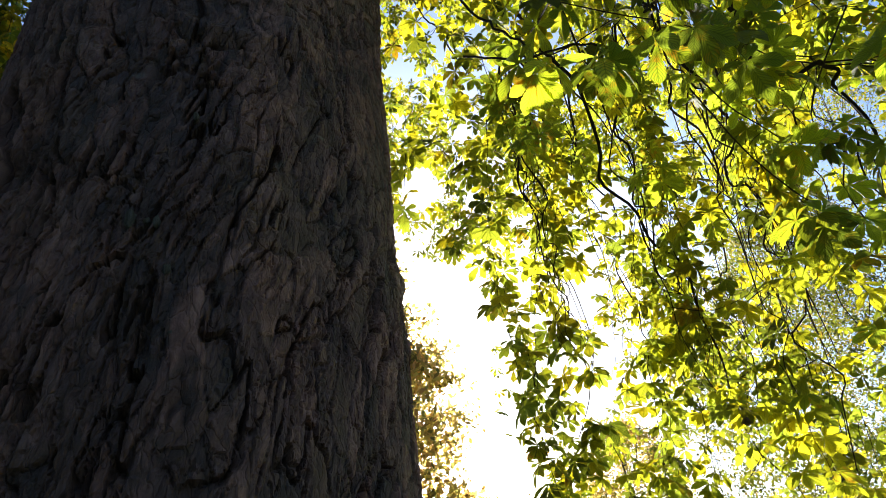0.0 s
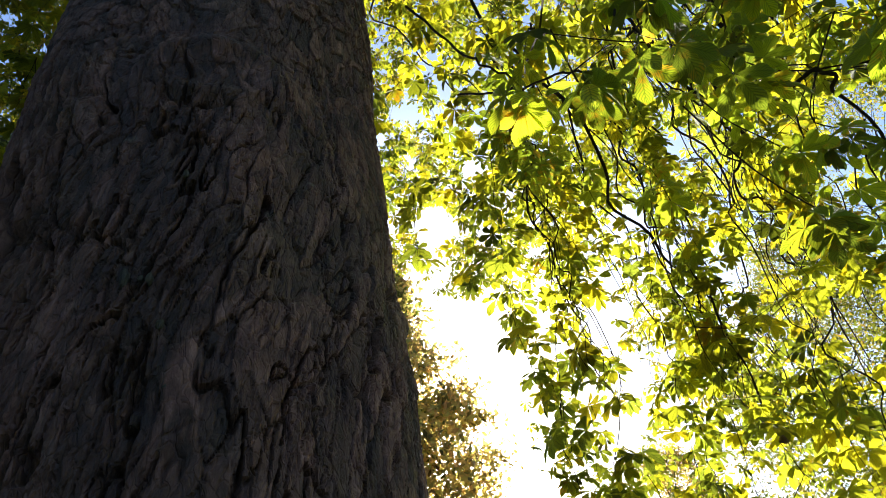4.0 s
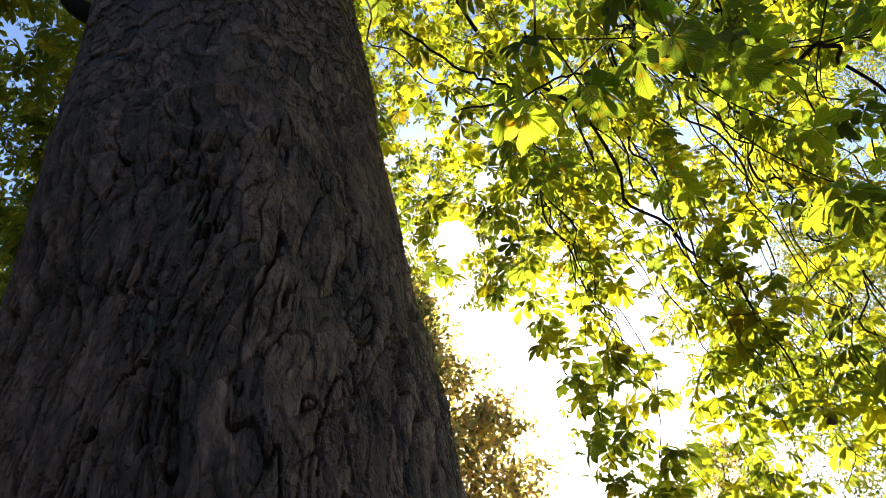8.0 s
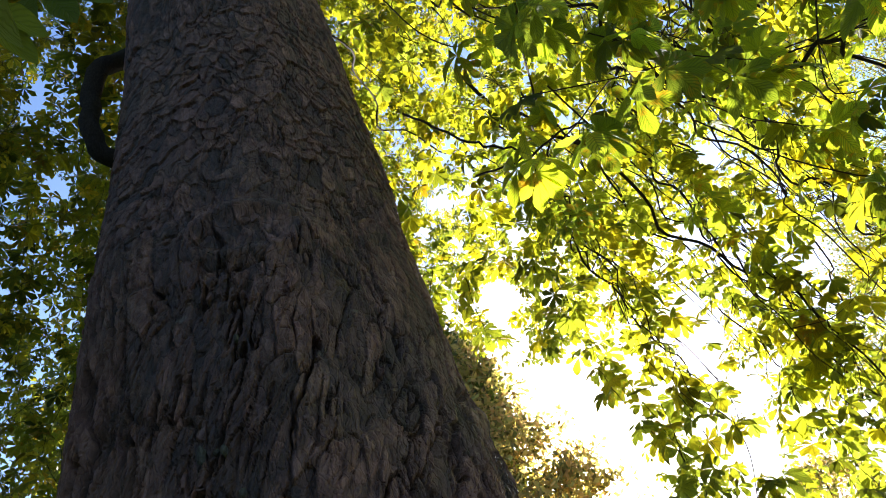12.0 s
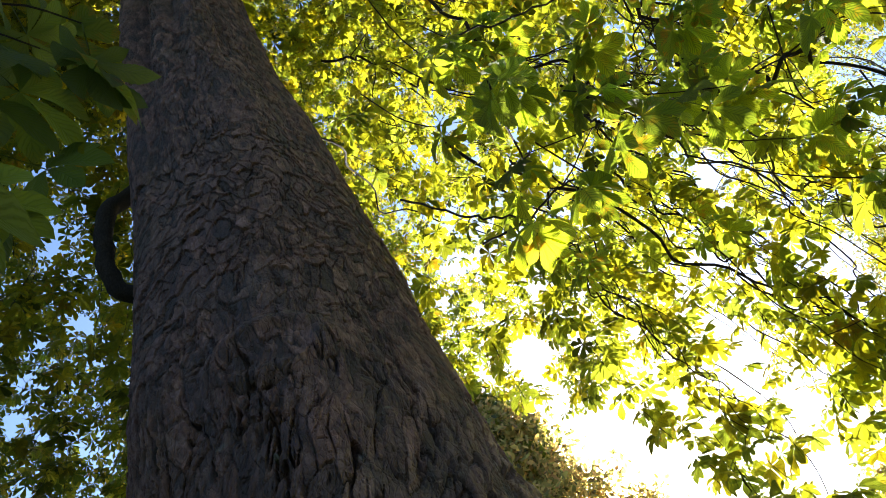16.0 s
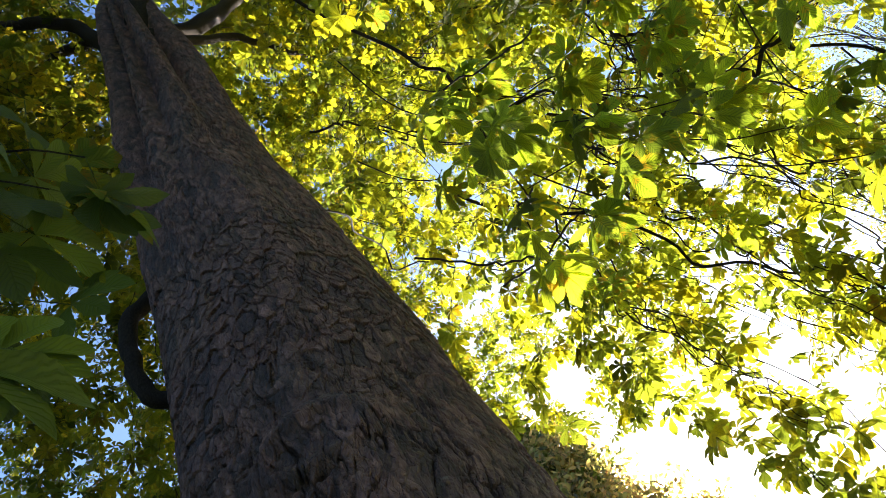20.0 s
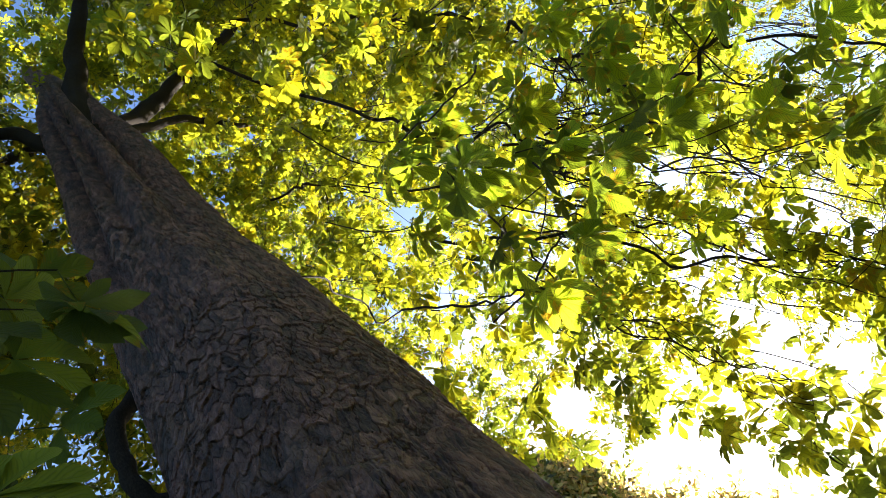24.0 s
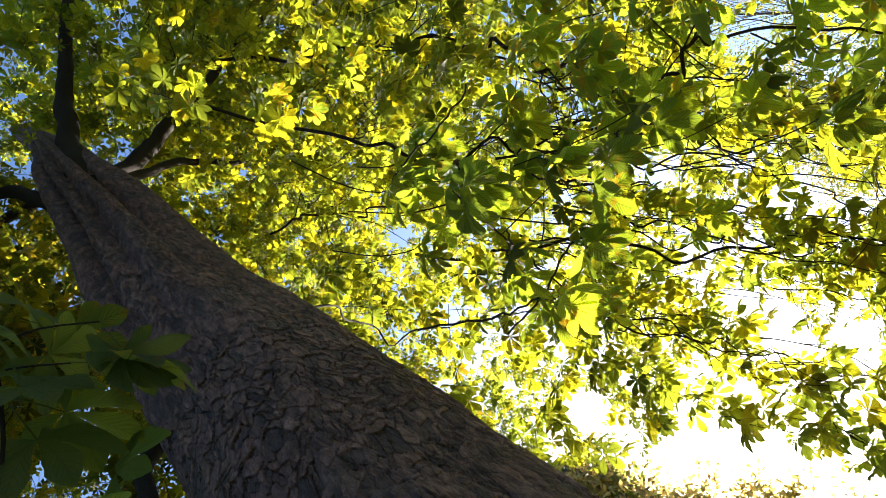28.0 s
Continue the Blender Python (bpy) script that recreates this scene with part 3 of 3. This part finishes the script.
boughs(18, (-4, 12), (32, 44), (6.0, 8.0), 0.3, (0.5, 0.8), 46, 0.95, 1.2)
boughs(24, (36, 62), (30, 56), (3.2, 4.8), 0.3, (0.5, 0.8), 47, 0.9, 1.0)
boughs(40, (-90, -22), (68, 84), (6.0, 7.6), 0.2, (0.5, 0.7), 54, 0.95, 1.2)
boughs(78, (-125, -25), (64, 84), (7.0, 9.5), 0.2, (0.7, 1.0), 56, 0.92, 1.4)
# three clusters hidden by the trunk, added to keep sun off the limbs
boughs(67, (-28, -12.2), (28, 46), (5.5, 9.0), 0.3, (0.7, 1.0), 55, 0.92, 1.4)
boughs(67, (-19, -6), (40, 57), (6.5, 9.5), 0.3, (0.7, 1.0), 53, 0.92, 1.4)
boughs(46, (-24, -9), (40, 50), (6.0, 8.5), 0.3, (0.7, 1.0), 57, 0.9, 1.3)
boughs(80, (22, 72), (47, 82), (4.4, 7.0), 0.2, (0.6, 0.9), 52, 0.85, 1.1)


def whorl(az, el, d, count, seed, size=1.0):
    """The end of a low shoot: big leaves that spread from one bud and droop."""
    rs = np.random.default_rng(seed)
    c = at(az, el, d)
    away = np.array([c[0] - AX, c[1] - AY, 0.0])
    away /= np.linalg.norm(away)
    back = 0.8 * rs.standard_normal(3) * (1, 1, 0)
    line = spline([c - 0.3 * away + 0.3 * back + (0, 0, 0.5), c - 0.2 * away + 0.12 * back + (0, 0, 0.22), c - 0.08 * away + (0, 0, 0.06), c], 9)
    v, q = tube(line, np.linspace(0.004, 0.003, 9), 6)
    shoot = part_of("shoot", mesh_from("shoot", v - BASE, q, TWIG), TREE, "thin dark shoot with a whorl of big leaves")
    turn = rs.uniform(0, 6.28)
    for k in range(count):
        a = turn + k * 6.28 / count + rs.uniform(-0.3, 0.3)
        way = np.array([math.cos(a), math.sin(a), -rs.uniform(0.25, 1.0)]) + 0.25 * away
        add_leaf(line[8 - k % 2], way, np.array([0, 0, 1.0]) + 0.3 * rs.standard_normal(3), size * rs.uniform(0.75, 1.15), shoot)


for n, (az, el, d, count) in enumerate(((25.6, 56.0, 3.0, 5), (24.0, 62.0, 3.3, 5),
                                        (15.2, 57.5, 3.4, 4), (40.0, 28.0, 3.0, 6), (41.0, 40.5, 3.2, 6), (44.0, 33.5, 3.3, 5),
                                        (29.0, 51.5, 3.5, 4), (37.0, 53.0, 3.2, 5), (45.0, 47.0, 3.1, 5), (36.0, 44.0, 3.6, 4), (31.0, 60.0, 3.5, 5), (39.5, 34.0, 3.4, 4))):
    whorl(az, el, d, count, 300 + n)


def big_shoot(az, el, d, count, seed):
    """A low shoot whose few very large leaves hang with their leaflets down, rusty between the ribs."""
    rs = np.random.default_rng(seed)
    c = at(az, el, d)
    side = 0.25 * rs.standard_normal(3) * (1, 0.5, 0)
    line = spline([c + 2 * side + (0.1, 0.75, 0.8), c + side + (0.05, 0.4, 0.4), c + 0.4 * side + (0, 0.14, 0.16), c + (0, 0.03, 0.06)], 16)
    v, q = tube(line + 0.008 * rs.standard_normal((16, 3)), np.linspace(0.006, 0.004, 16), 7)
    shoot = part_of("shoot", mesh_from("shoot", v - BASE, q, TWIG), TREE, "low dark shoot with very large hanging leaves")
    turn = rs.uniform(0, 6.28)
    for k in range(count):
        a = turn + k * 6.28 / count + rs.uniform(-0.3, 0.3)
        way = np.array([math.cos(a), 0.7 * math.sin(a), -rs.uniform(0.6, 1.1)])
        v, f, uv = leaf_template(rs, rs.uniform(0.135, 0.175), 18, int(rs.choice([5, 7])))
        m = turn_to(way, np.array([0.6 * math.cos(a), 0.6 * math.sin(a), 1.0]) + 0.2 * rs.standard_normal(3))
        ob = part_of("leaf", mesh_from("leaf", v, f, LEAF, uv), shoot)
        ob.matrix_local = Matrix.LocRotScale(Vector(line[-1] - BASE), Matrix(m.tolist()).to_quaternion(), (1, 1, 1))


for n, (az, el, d, count) in enumerate(((14.6, 46.8, 2.3, 3), (23.8, 45.6, 2.3, 4), (31.4, 46.6, 2.35, 3), (34.0, 50.4, 2.4, 4), (18.6, 50.6, 2.6, 3), (26.5, 57.5, 2.5, 4),
                                        (25.0, 62.8, 2.7, 4), (38.0, 43.0, 2.7, 3))):
    big_shoot(az, el, d, count, 400 + n)


def near_spray():
    """The low spray of big leaves that hangs beside the trunk in its shade."""
    rs = np.random.default_rng(41)
    line = spline([at(-110, 82, 3.2), at(-82, 76, 2.1), at(-72, 68, 1.6), at(-72, 58, 1.4), at(-76, 50, 1.4)], 14)
    v, q = tube(line, np.linspace(0.006, 0.003, 14), 6)
    shoot = part_of("shoot", mesh_from("shoot", v - BASE, q, TWIG), TREE, "low drooping shoot with big leaves beside the trunk")
    for k, az, el, d, size in ((4, -47, 69, 1.75, 0.95), (5, -56, 72, 1.6, 1.0), (8, -56, 59, 1.4, 1.1), (9, -60, 63, 1.4, 1.1),
                               (12, -61, 53, 1.4, 1.0), (13, -66, 44, 1.3, 1.0), (6, -62, 68, 1.4, 1.1),
                               (5, -66, 74, 1.4, 1.1), (3, -48, 76, 1.8, 1.0), (4, -40, 72.5, 2.0, 0.95), (6, -54, 68, 1.7, 1.1),
                               (4, -60, 76, 1.7, 1.1), (9, -50, 66.5, 1.9, 1.0)):
        foot = line[k]
        way = at(az, el, d) - foot
        far = np.linalg.norm(way)
        way = way / far + (0, 0, -0.2)
        add_leaf(foot if far < 0.3 else foot + way * (far - 0.3), way, np.array([0.15, -0.5, 1.0]) + rs.standard_normal(3) * 0.25, size, shoot)
    # the leaves that hang nearest to the walk: hub, tip of the middle leaflet, upper face, length
    for hub, tip, up, size in (((-0.425, 0.115, 2.343), (-0.310, 0.225, 2.300), (0.2, -0.45, 1.0), 0.19),
                               ((-0.379, 0.322, 3.051), (-0.290, 0.400, 3.000), (0.1, -0.6, 1.0), 0.14),
                               ((-0.360, 0.300, 3.055), (-0.420, 0.390, 2.960), (-0.1, -0.5, 1.0), 0.14)):
        hub, tip = np.array(hub), np.array(tip)
        v, f, uv = leaf_template(rs, size, 22, 7)
        m = turn_to(tip - hub, np.array(up))
        foot = hub - m @ v[0]
        stem = spline([foot, foot + (-0.10, -0.06, 0.12), foot + (-0.28, -0.12, 0.34), at(-82, 76, 2.1)], 10)
        TWIGS.append(tube(stem, np.linspace(0.002, 0.004, 10), 6))
        ob = part_of("leaf", mesh_from("leaf", v, f, SHADED_LEAF, uv), shoot, "big toothed palmate leaf with rusty streaks")
        ob.matrix_local = Matrix.LocRotScale(Vector(foot - BASE), Matrix(m.tolist()).to_quaternion(), (1, 1, 1))


near_spray()


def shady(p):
    """The side of the crown that the trunk and the neighbouring trees keep in the shade: its leaves take darker colours
    that paint this shade.
    """
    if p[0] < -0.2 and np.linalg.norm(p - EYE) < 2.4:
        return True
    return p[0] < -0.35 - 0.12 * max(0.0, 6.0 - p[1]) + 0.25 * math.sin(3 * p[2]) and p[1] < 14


def plant_leaves():
    order = sorted(range(len(LEAVES)), key=lambda k: np.linalg.norm(LEAVES[k][0] - EYE))
    meshes = [[mesh_from("leaf", v, f, mat, uv) for v, f, uv in FINE] for mat in (LEAF, SHADED_LEAF)]
    rs = np.random.default_rng(3)
    near = set(order[:300]) | {k for k in order if LEAVES[k][3]}
    order = [k for k in order if k not in near]
    for k in sorted(near):
        p, m, s, shoot = LEAVES[k]
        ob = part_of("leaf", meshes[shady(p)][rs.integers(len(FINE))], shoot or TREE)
        ob.matrix_local = Matrix.LocRotScale(Vector(p - BASE), Matrix(m.tolist()).to_quaternion(), (s, s, s))
    for kit, some in ((FINE, order[:1500]), (COARSE, order[1500:9500]), (PLAIN, order[9500:])):
        for dark in (False, True):
            vs, fs, us, n = [], [], [], 0
            for k in some:
                p, m, s, _ = LEAVES[k]
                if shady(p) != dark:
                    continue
                v, f, uv = kit[rs.integers(len(kit))]
                vs.append(s * v @ m.T + p - BASE)
                fs.append(f + n)
                us.append(uv)
                n += len(v)
            if vs:
                me = mesh_from("crown", np.concatenate(vs), np.concatenate(fs), SHADED_FOLIAGE if dark else FOLIAGE, np.concatenate(us))
                part_of("crown", me, TREE, "palmate leaves on the shady side, coloured darker for its shade" if dark else "drooping palmate leaves turning from green to yellow", "stuff")


plant_leaves()
v, q = joined(TWIGS)
part_of("twigs", mesh_from("twigs", v - BASE, q, TWIG), TREE, "thin dark drooping twigs", "stuff")

SHOOTS = []


def shoots(line, r, rs, count, depth=0):
    """Long thin twigs that leave a bough, swing out and droop, and branch once more."""
    run = spline(line, 60)
    for _ in range(count):
        k = int(rs.uniform(6, 52))
        ahead = run[min(k + 4, 59)] - run[k - 2]
        ahead /= np.linalg.norm(ahead) + 1e-9
        way = 1.3 * ahead + 0.6 * rs.standard_normal(3)
        way /= np.linalg.norm(way) + 1e-9
        p, pts, far = run[k], [run[k]], rs.uniform(0.7, 1.6) / (1 + depth)
        for j in range(6):
            way = way + (0, 0, -0.16) + 0.36 * rs.standard_normal(3)
            way /= np.linalg.norm(way)
            p = p + way * far / 6
            if open_sky(p) or in_trunk(p) or near_eye(p):
                break
            pts.append(p)
        if len(pts) < 4:
            continue
        SHOOTS.append(tube(spline(pts, 22), np.linspace(max(0.0035, 0.6 * r), 0.0012, 22), 5))
        if depth == 0:
            shoots(pts, 0.5 * r, rs, 3, 1)


# limbs of the fork and the long boughs that run through the crown
FORK = np.array([-0.51, 0.87, 8.3])
limb([FORK + (0, 0, -0.8), at(0.0, 80.0, 6.9), at(20, 79, 7.3), at(38, 76.5, 8.0), at(50, 73.3, 9.0), at(58, 68, 10.5)], 0.095, 0.03, seed=2)
limb([FORK + (0, 0, -0.6), at(-10, 85.5, 7.6), at(60, 86.2, 8.5), at(100, 80, 10)], 0.115, 0.05, seed=3)
limb([FORK + (-0.12, 0.1, -1.0), at(-62, 81, 7.2), at(-85, 77, 8.2), at(-100, 70, 9.5)], 0.075, 0.03, seed=8)
limb([FORK + (0, 0.1, -0.8), at(-52, 80, 7.4), at(-70, 74, 8.2), at(-76, 66, 9.5)], 0.07, 0.025, seed=4)
limb([FORK + (0.2, 0.1, -0.9), at(8, 77, 6.6), at(14, 73.5, 6.9), at(20, 70, 7.6)], 0.045, 0.012, seed=5)
limb([(-0.85, 1.9, 4.25), at(-39.6, 52.6, 3.4), at(-42.6, 54.9, 3.6), at(-43.7, 57.0, 3.8), at(-41.6, 59.8, 4.1), at(-36.2, 62.5, 4.6), at(-30, 66, 5.6)], 0.042, 0.055,
     label="bent side limb behind the trunk", seed=6)
limb([(-0.4, 1.7, 4.75), at(-3.3, 62.8, 3.75), at(-2.7, 58.4, 4.4), at(-0.8, 54.2, 5.2), at(5.3, 50.6, 5.8), at(9.5, 47.5, 6.2), at(13, 43, 6.6)], 0.007, 0.006, "bough", seed=7)
for n, (line, r0, r1) in enumerate((
        ([at(30, 78, 6.6), at(28.6, 65.4, 5.4), at(28.4, 61.3, 5.0), at(28.2, 56.0, 4.8), at(31.1, 52.3, 4.7), at(34.5, 48.7, 4.7), at(37, 44, 4.8)], 0.024, 0.012),
        ([at(12, 56, 6.5), at(17, 49, 5.6), at(23.1, 41.9, 4.9), at(23.9, 34.5, 4.8), at(27.4, 27.6, 4.9), at(29.1, 21.3, 5.0), at(30, 15, 5.0)], 0.024, 0.009),
        ([at(30, 52, 5.5), at(36.6, 38.6, 5.0), at(35.6, 33.1, 5.0), at(37.5, 27.1, 5.2), at(38, 20, 5.2)], 0.018, 0.008),
        ([at(40.0, 45.0, 4.1), at(41.5, 41.0, 4.0), at(43.2, 38.6, 4.0), at(46.1, 37.7, 4.0), at(46.5, 34.6, 4.1), at(46.7, 30.0, 4.2), at(46, 24, 4.3)], 0.02, 0.012),
        ([at(24.5, 46, 5.4), at(26.0, 38.9, 5.2), at(26.4, 32.6, 5.2), at(27.3, 24.3, 5.3), at(27.6, 16.6, 5.4)], 0.016, 0.007),
        ([at(32, 44, 5.6), at(33.5, 34.5, 5.4), at(33.1, 28.6, 5.4), at(32.3, 23.0, 5.4), at(32, 14, 5.5)], 0.014, 0.006),
        ([at(36, 44, 4.9), at(37.4, 34.6, 4.8), at(36.9, 29.3, 4.8), at(37.2, 22.4, 4.9), at(37.4, 15.1, 5.0), at(37, 8, 5.0)], 0.014, 0.006),
        ([at(13, 51, 5.8), at(14.8, 44.7, 5.4), at(16.0, 39.0, 5.3), at(15.6, 32.3, 5.2), at(17.1, 26.4, 5.2), at(18.1, 19.4, 5.2), at(17, 13, 5.3)], 0.015, 0.006),
        ([at(43, 60, 6.0), at(46, 53, 5.4), at(44, 48, 5.0), at(45, 42, 4.8)], 0.03, 0.012),
        ([at(2, 68, 7.0), at(10, 66, 6.8), at(16, 61, 6.5), at(24, 58, 6.4)], 0.02, 0.01),
        ([at(44, 76, 7.5), at(46, 66, 6.5), at(47, 58, 6.0), at(42, 50, 5.8)], 0.03, 0.014))):
    limb(line, 0.72 * r0, 0.7 * r1, "bough", sides=7, n=44, seed=20 + n)
    shoots(line, 0.5 * r0, np.random.default_rng(120 + n), 5)
rs = np.random.default_rng(140)
for n in range(26):
    az, far, el = rs.uniform(12, 46), rs.uniform(4.6, 7.0), rs.uniform(42, 52)
    low = rs.uniform(12, 24)
    drift, line = rs.uniform(-1, 7), []
    for f in np.linspace(0, 1, 6):
        line.append(at(az + drift * f + rs.uniform(-0.8, 0.8), el + (low - el) * f, far - 0.4 * f))
    clear = [p for p in line if not open_sky(p)]
    if len(clear) < 4:
        continue
    r = rs.uniform(0.006, 0.011)
    limb(clear, r, 0.4 * r, "bough", sides=6, n=40, seed=200 + n)
    shoots(clear, 0.6 * r, rs, 2, 1)
v, q = joined(SHOOTS)
part_of("twigs", mesh_from("shoots", v - BASE, q, TWIG), TREE, "long dark drooping twigs below the boughs", "stuff")


def husk(p, r, seed):
    """A round prickly conker husk hanging from its bough."""
    rs = np.random.default_rng(seed)
    bm = bmesh.new()
    bmesh.ops.create_icosphere(bm, subdivisions=3, radius=r)
    for k, vert in enumerate(bm.verts):
        vert.co *= 1 + 0.05 * rs.standard_normal() + (0.22 if k % 9 == 0 else 0)
    me = bpy.data.meshes.new("conker_husk")
    bm.to_mesh(me)
    bm.free()
    me.materials.append(HUSK)
    ob = part_of("conker_husk", me, TREE, "brown prickly conker husk")
    ob.location = Vector(p - BASE)


HUSK = bark_material("husk", (0.10, 0.05, 0.025), (0.2, 0.1, 0.05), (0.3, 0.17, 0.08), 0.0, 3.0)
husk(at(28.2, 56.0, 4.78) + (0, 0, -0.05), 0.045, 1)
husk(at(30.6, 12.6, 5.0), 0.03, 2)
husk(at(45.5, 58.5, 5.9), 0.04, 3)


def lichen(p, w, h, seed):
    """A pale crust of lichen, a few millimetres thick, on the bark."""
    rs = np.random.default_rng(seed)
    n = 18
    dx, dy, r = axis_at(p[2])
    out = np.array([p[0] - AX - dx, p[1] - AY - dy, 0.0])
    out /= np.linalg.norm(out)
    side, up = np.array([-out[1], out[0], 0]), np.array([0, 0, 1.0])
    ring = [(math.cos(a) * w * rs.uniform(0.7, 1.15), math.sin(a) * h * rs.uniform(0.7, 1.15)) for a in np.arange(n) * 2 * math.pi / n]
    vs = []
    for scale, lift in ((1.0, -0.012), (1.0, 0.003), (0.6, 0.006)):
        vs += [np.array(p) - BASE + side * x * scale + up * y * scale + out * lift for x, y in ring]
    quads = [(k * n + j, k * n + (j + 1) % n, (k + 1) * n + (j + 1) % n, (k + 1) * n + j) for k in (0, 1) for j in range(n)]
    quads += [(2 * n + j, 2 * n + j + 1, 3 * n - 2 - j, 3 * n - 1 - j) for j in range(n // 2 - 1)]
    part_of("lichen_patch", mesh_from("lichen_patch", vs, quads, LICHEN), TREE, "pale grey lichen crust on the bark")


LICHEN = bark_material("lichen", (0.16, 0.15, 0.11), (0.24, 0.23, 0.18), (0.34, 0.32, 0.26), 0.1, 3.0, 0.9)
for n, (p, w, h) in enumerate((((-0.461, 1.223, 2.577), 0.011, 0.017), ((-0.64, 1.198, 2.313), 0.011, 0.026), ((-0.579, 1.181, 2.295), 0.007, 0.014), ((-0.506, 1.189, 2.049), 0.011, 0.015),
                               ((-0.55, 1.202, 2.603), 0.008, 0.012), ((-0.541, 1.183, 2.183), 0.008, 0.012), ((-0.607, 1.203, 2.31), 0.007, 0.009))):
    lichen(p, w, h, 70 + n)


# ---------------------------------------------------------------- other trees
def far_tree(name, label, x, y, height, width, trunk_r, clumps, mat, seed, leaf=0.16, low=0.12, sparse=1.0, cone=False, group=""):
    """A tree further off: a tapered trunk, limbs, and a crown of loose leaf clumps with gaps."""
    rs = np.random.default_rng(seed)
    tree = thing(name, label, "tree", (x, y, 0), group)
    n = 24
    line = spline([(0, 0, -0.1), (0.1, 0.05, height * 0.3), (-0.1, 0.1, height * 0.65), (0.05, 0, height * 0.97)], n)
    v, q = tube(line, trunk_r * (1 - np.linspace(0, 0.97, n) ** 0.8), 10, 0.04, rs)
    part_of("trunk", mesh_from("trunk", v, q, BARK), tree)
    centres, pieces = [], []
    for k in range(clumps):
        f = rs.uniform(low, 1.0)
        reach = width * 0.5 * (math.sin(math.pi * min(1, (f - low) / (1 - low) * 0.86 + 0.12)) ** 0.7) * rs.uniform(0.25, 1.0) ** 0.5
        if cone:
            reach = width * 0.5 * min(1.0, (1 - f) / 0.55) ** 0.7 * rs.uniform(0.1, 1.0) ** 0.5
        a = rs.uniform(0, 2 * math.pi)
        c = np.array([math.cos(a) * reach, math.sin(a) * reach, height * f])
        centres.append(c)
        if k % 3 == 0:
            s = line[int(np.clip(f * 0.8 * n, 1, n - 2))]
            pieces.append(tube(spline([s, (s + c) / 2 + (0, 0, 0.3), c], 7), np.linspace(trunk_r * 0.06, 0.004, 7), 5))
    v, q = joined(pieces)
    part_of("branching", mesh_from("branching", v, q, TWIG), tree, kind="stuff")
    each = int(100 * sparse)
    c = np.repeat(np.array(centres), each, 0)
    p = c + rs.standard_normal(c.shape) * ((0.042 * width, 0.04 * width, 0.022 * width) if cone else (0.04 * width, 0.04 * width, 0.034 * width))
    m = len(p)
    a = rs.standard_normal((m, 3))
    a /= np.linalg.norm(a, axis=1, keepdims=True)
    b = np.cross(a, rs.standard_normal((m, 3)))
    b /= np.linalg.norm(b, axis=1, keepdims=True)
    s = (leaf * rs.uniform(0.6, 1.3, m))[:, None]
    quad = np.stack([p - a * s, p + b * s * 0.5, p + a * s, p - b * s * 0.5], 1).reshape(-1, 3)
    part_of("crown", mesh_from("crown", quad, np.arange(4 * m).reshape(-1, 4), mat, None, False), tree, kind="stuff")
    return tree


far_tree("autumn_tree", "broad tree with rusty autumn leaves against the sun", -2.5, 21.0, 17.0, 11.0, 0.3, 540, RUSTLEAF, 51, 0.13, 0.1, 1.3, cone=True)
far_tree("birch_tree", "tall tree with fine pale yellow-green foliage", 17.0, 22.5, 16.0, 10.0, 0.25, 210, FARLEAF, 52, 0.075, 0.1, 1.7, group="birches")
far_tree("small_tree", "low rusty tree on the far side of the lawn", 12.0, 30.0, 9.6, 6.5, 0.2, 170, RUSTLEAF, 53, 0.09)
far_tree("birch_tree", "tall tree with fine green foliage against the blue sky", 21.5, 20.5, 25.0, 13.0, 0.3, 300, FARLEAF, 54, 0.075, 0.1, 1.7, group="birches")
# two trees added mostly behind the trunk to block sun from the left crown
far_tree("park_tree", "tall dense green tree added beyond the chestnut to shade its left side", -4.2, 23.0, 24.0, 9.0, 0.4, 420, FARLEAF, 55, 0.18, group="park trees")
far_tree("park_tree", "broad dense green tree added beyond the chestnut to shade its left side", -12.0, 21.0, 24.0, 13.0, 0.4, 460, FARLEAF, 56, 0.18, group="park trees")
far_tree("park_tree", "green tree at the edge of the shade", -22.0, 9.0, 16.0, 11.0, 0.35, 280, FARLEAF, 57, 0.14, group="park trees")


def distant_woods():
    """The wooded edge all round the lawn."""
    rs = np.random.default_rng(61)
    m = 26000
    a = rs.uniform(0, 2 * math.pi, m)
    # taller behind the walk, out of view, to hold skylight off the trunk
    top = 9 + 6 * np.cos(a + 2.6) + 2.0 * np.sin(a * 9) + 1.5 * np.sin(a * 23 + 1)
    z = rs.uniform(0, 1, m) ** 0.8 * top
    r = 62 + rs.uniform(-4, 4, m)
    p = np.stack([np.sin(a) * r, np.cos(a) * r, z], -1)
    u = rs.standard_normal((m, 3))
    u /= np.linalg.norm(u, axis=1, keepdims=True)
    w = np.cross(u, rs.standard_normal((m, 3)))
    w /= np.linalg.norm(w, axis=1, keepdims=True)
    s = rs.uniform(0.35, 0.8, m)[:, None]
    quad = np.stack([p - u * s, p + w * s * 0.6, p + u * s, p - w * s * 0.6], 1).reshape(-1, 3)
    ob = new("backdrop", mesh_from("backdrop", quad, np.arange(4 * m).reshape(-1, 4), FARLEAF, None, False))
    tagged(ob, "distant belt of trees round the lawn", "woods", kind="structure")


distant_woods()
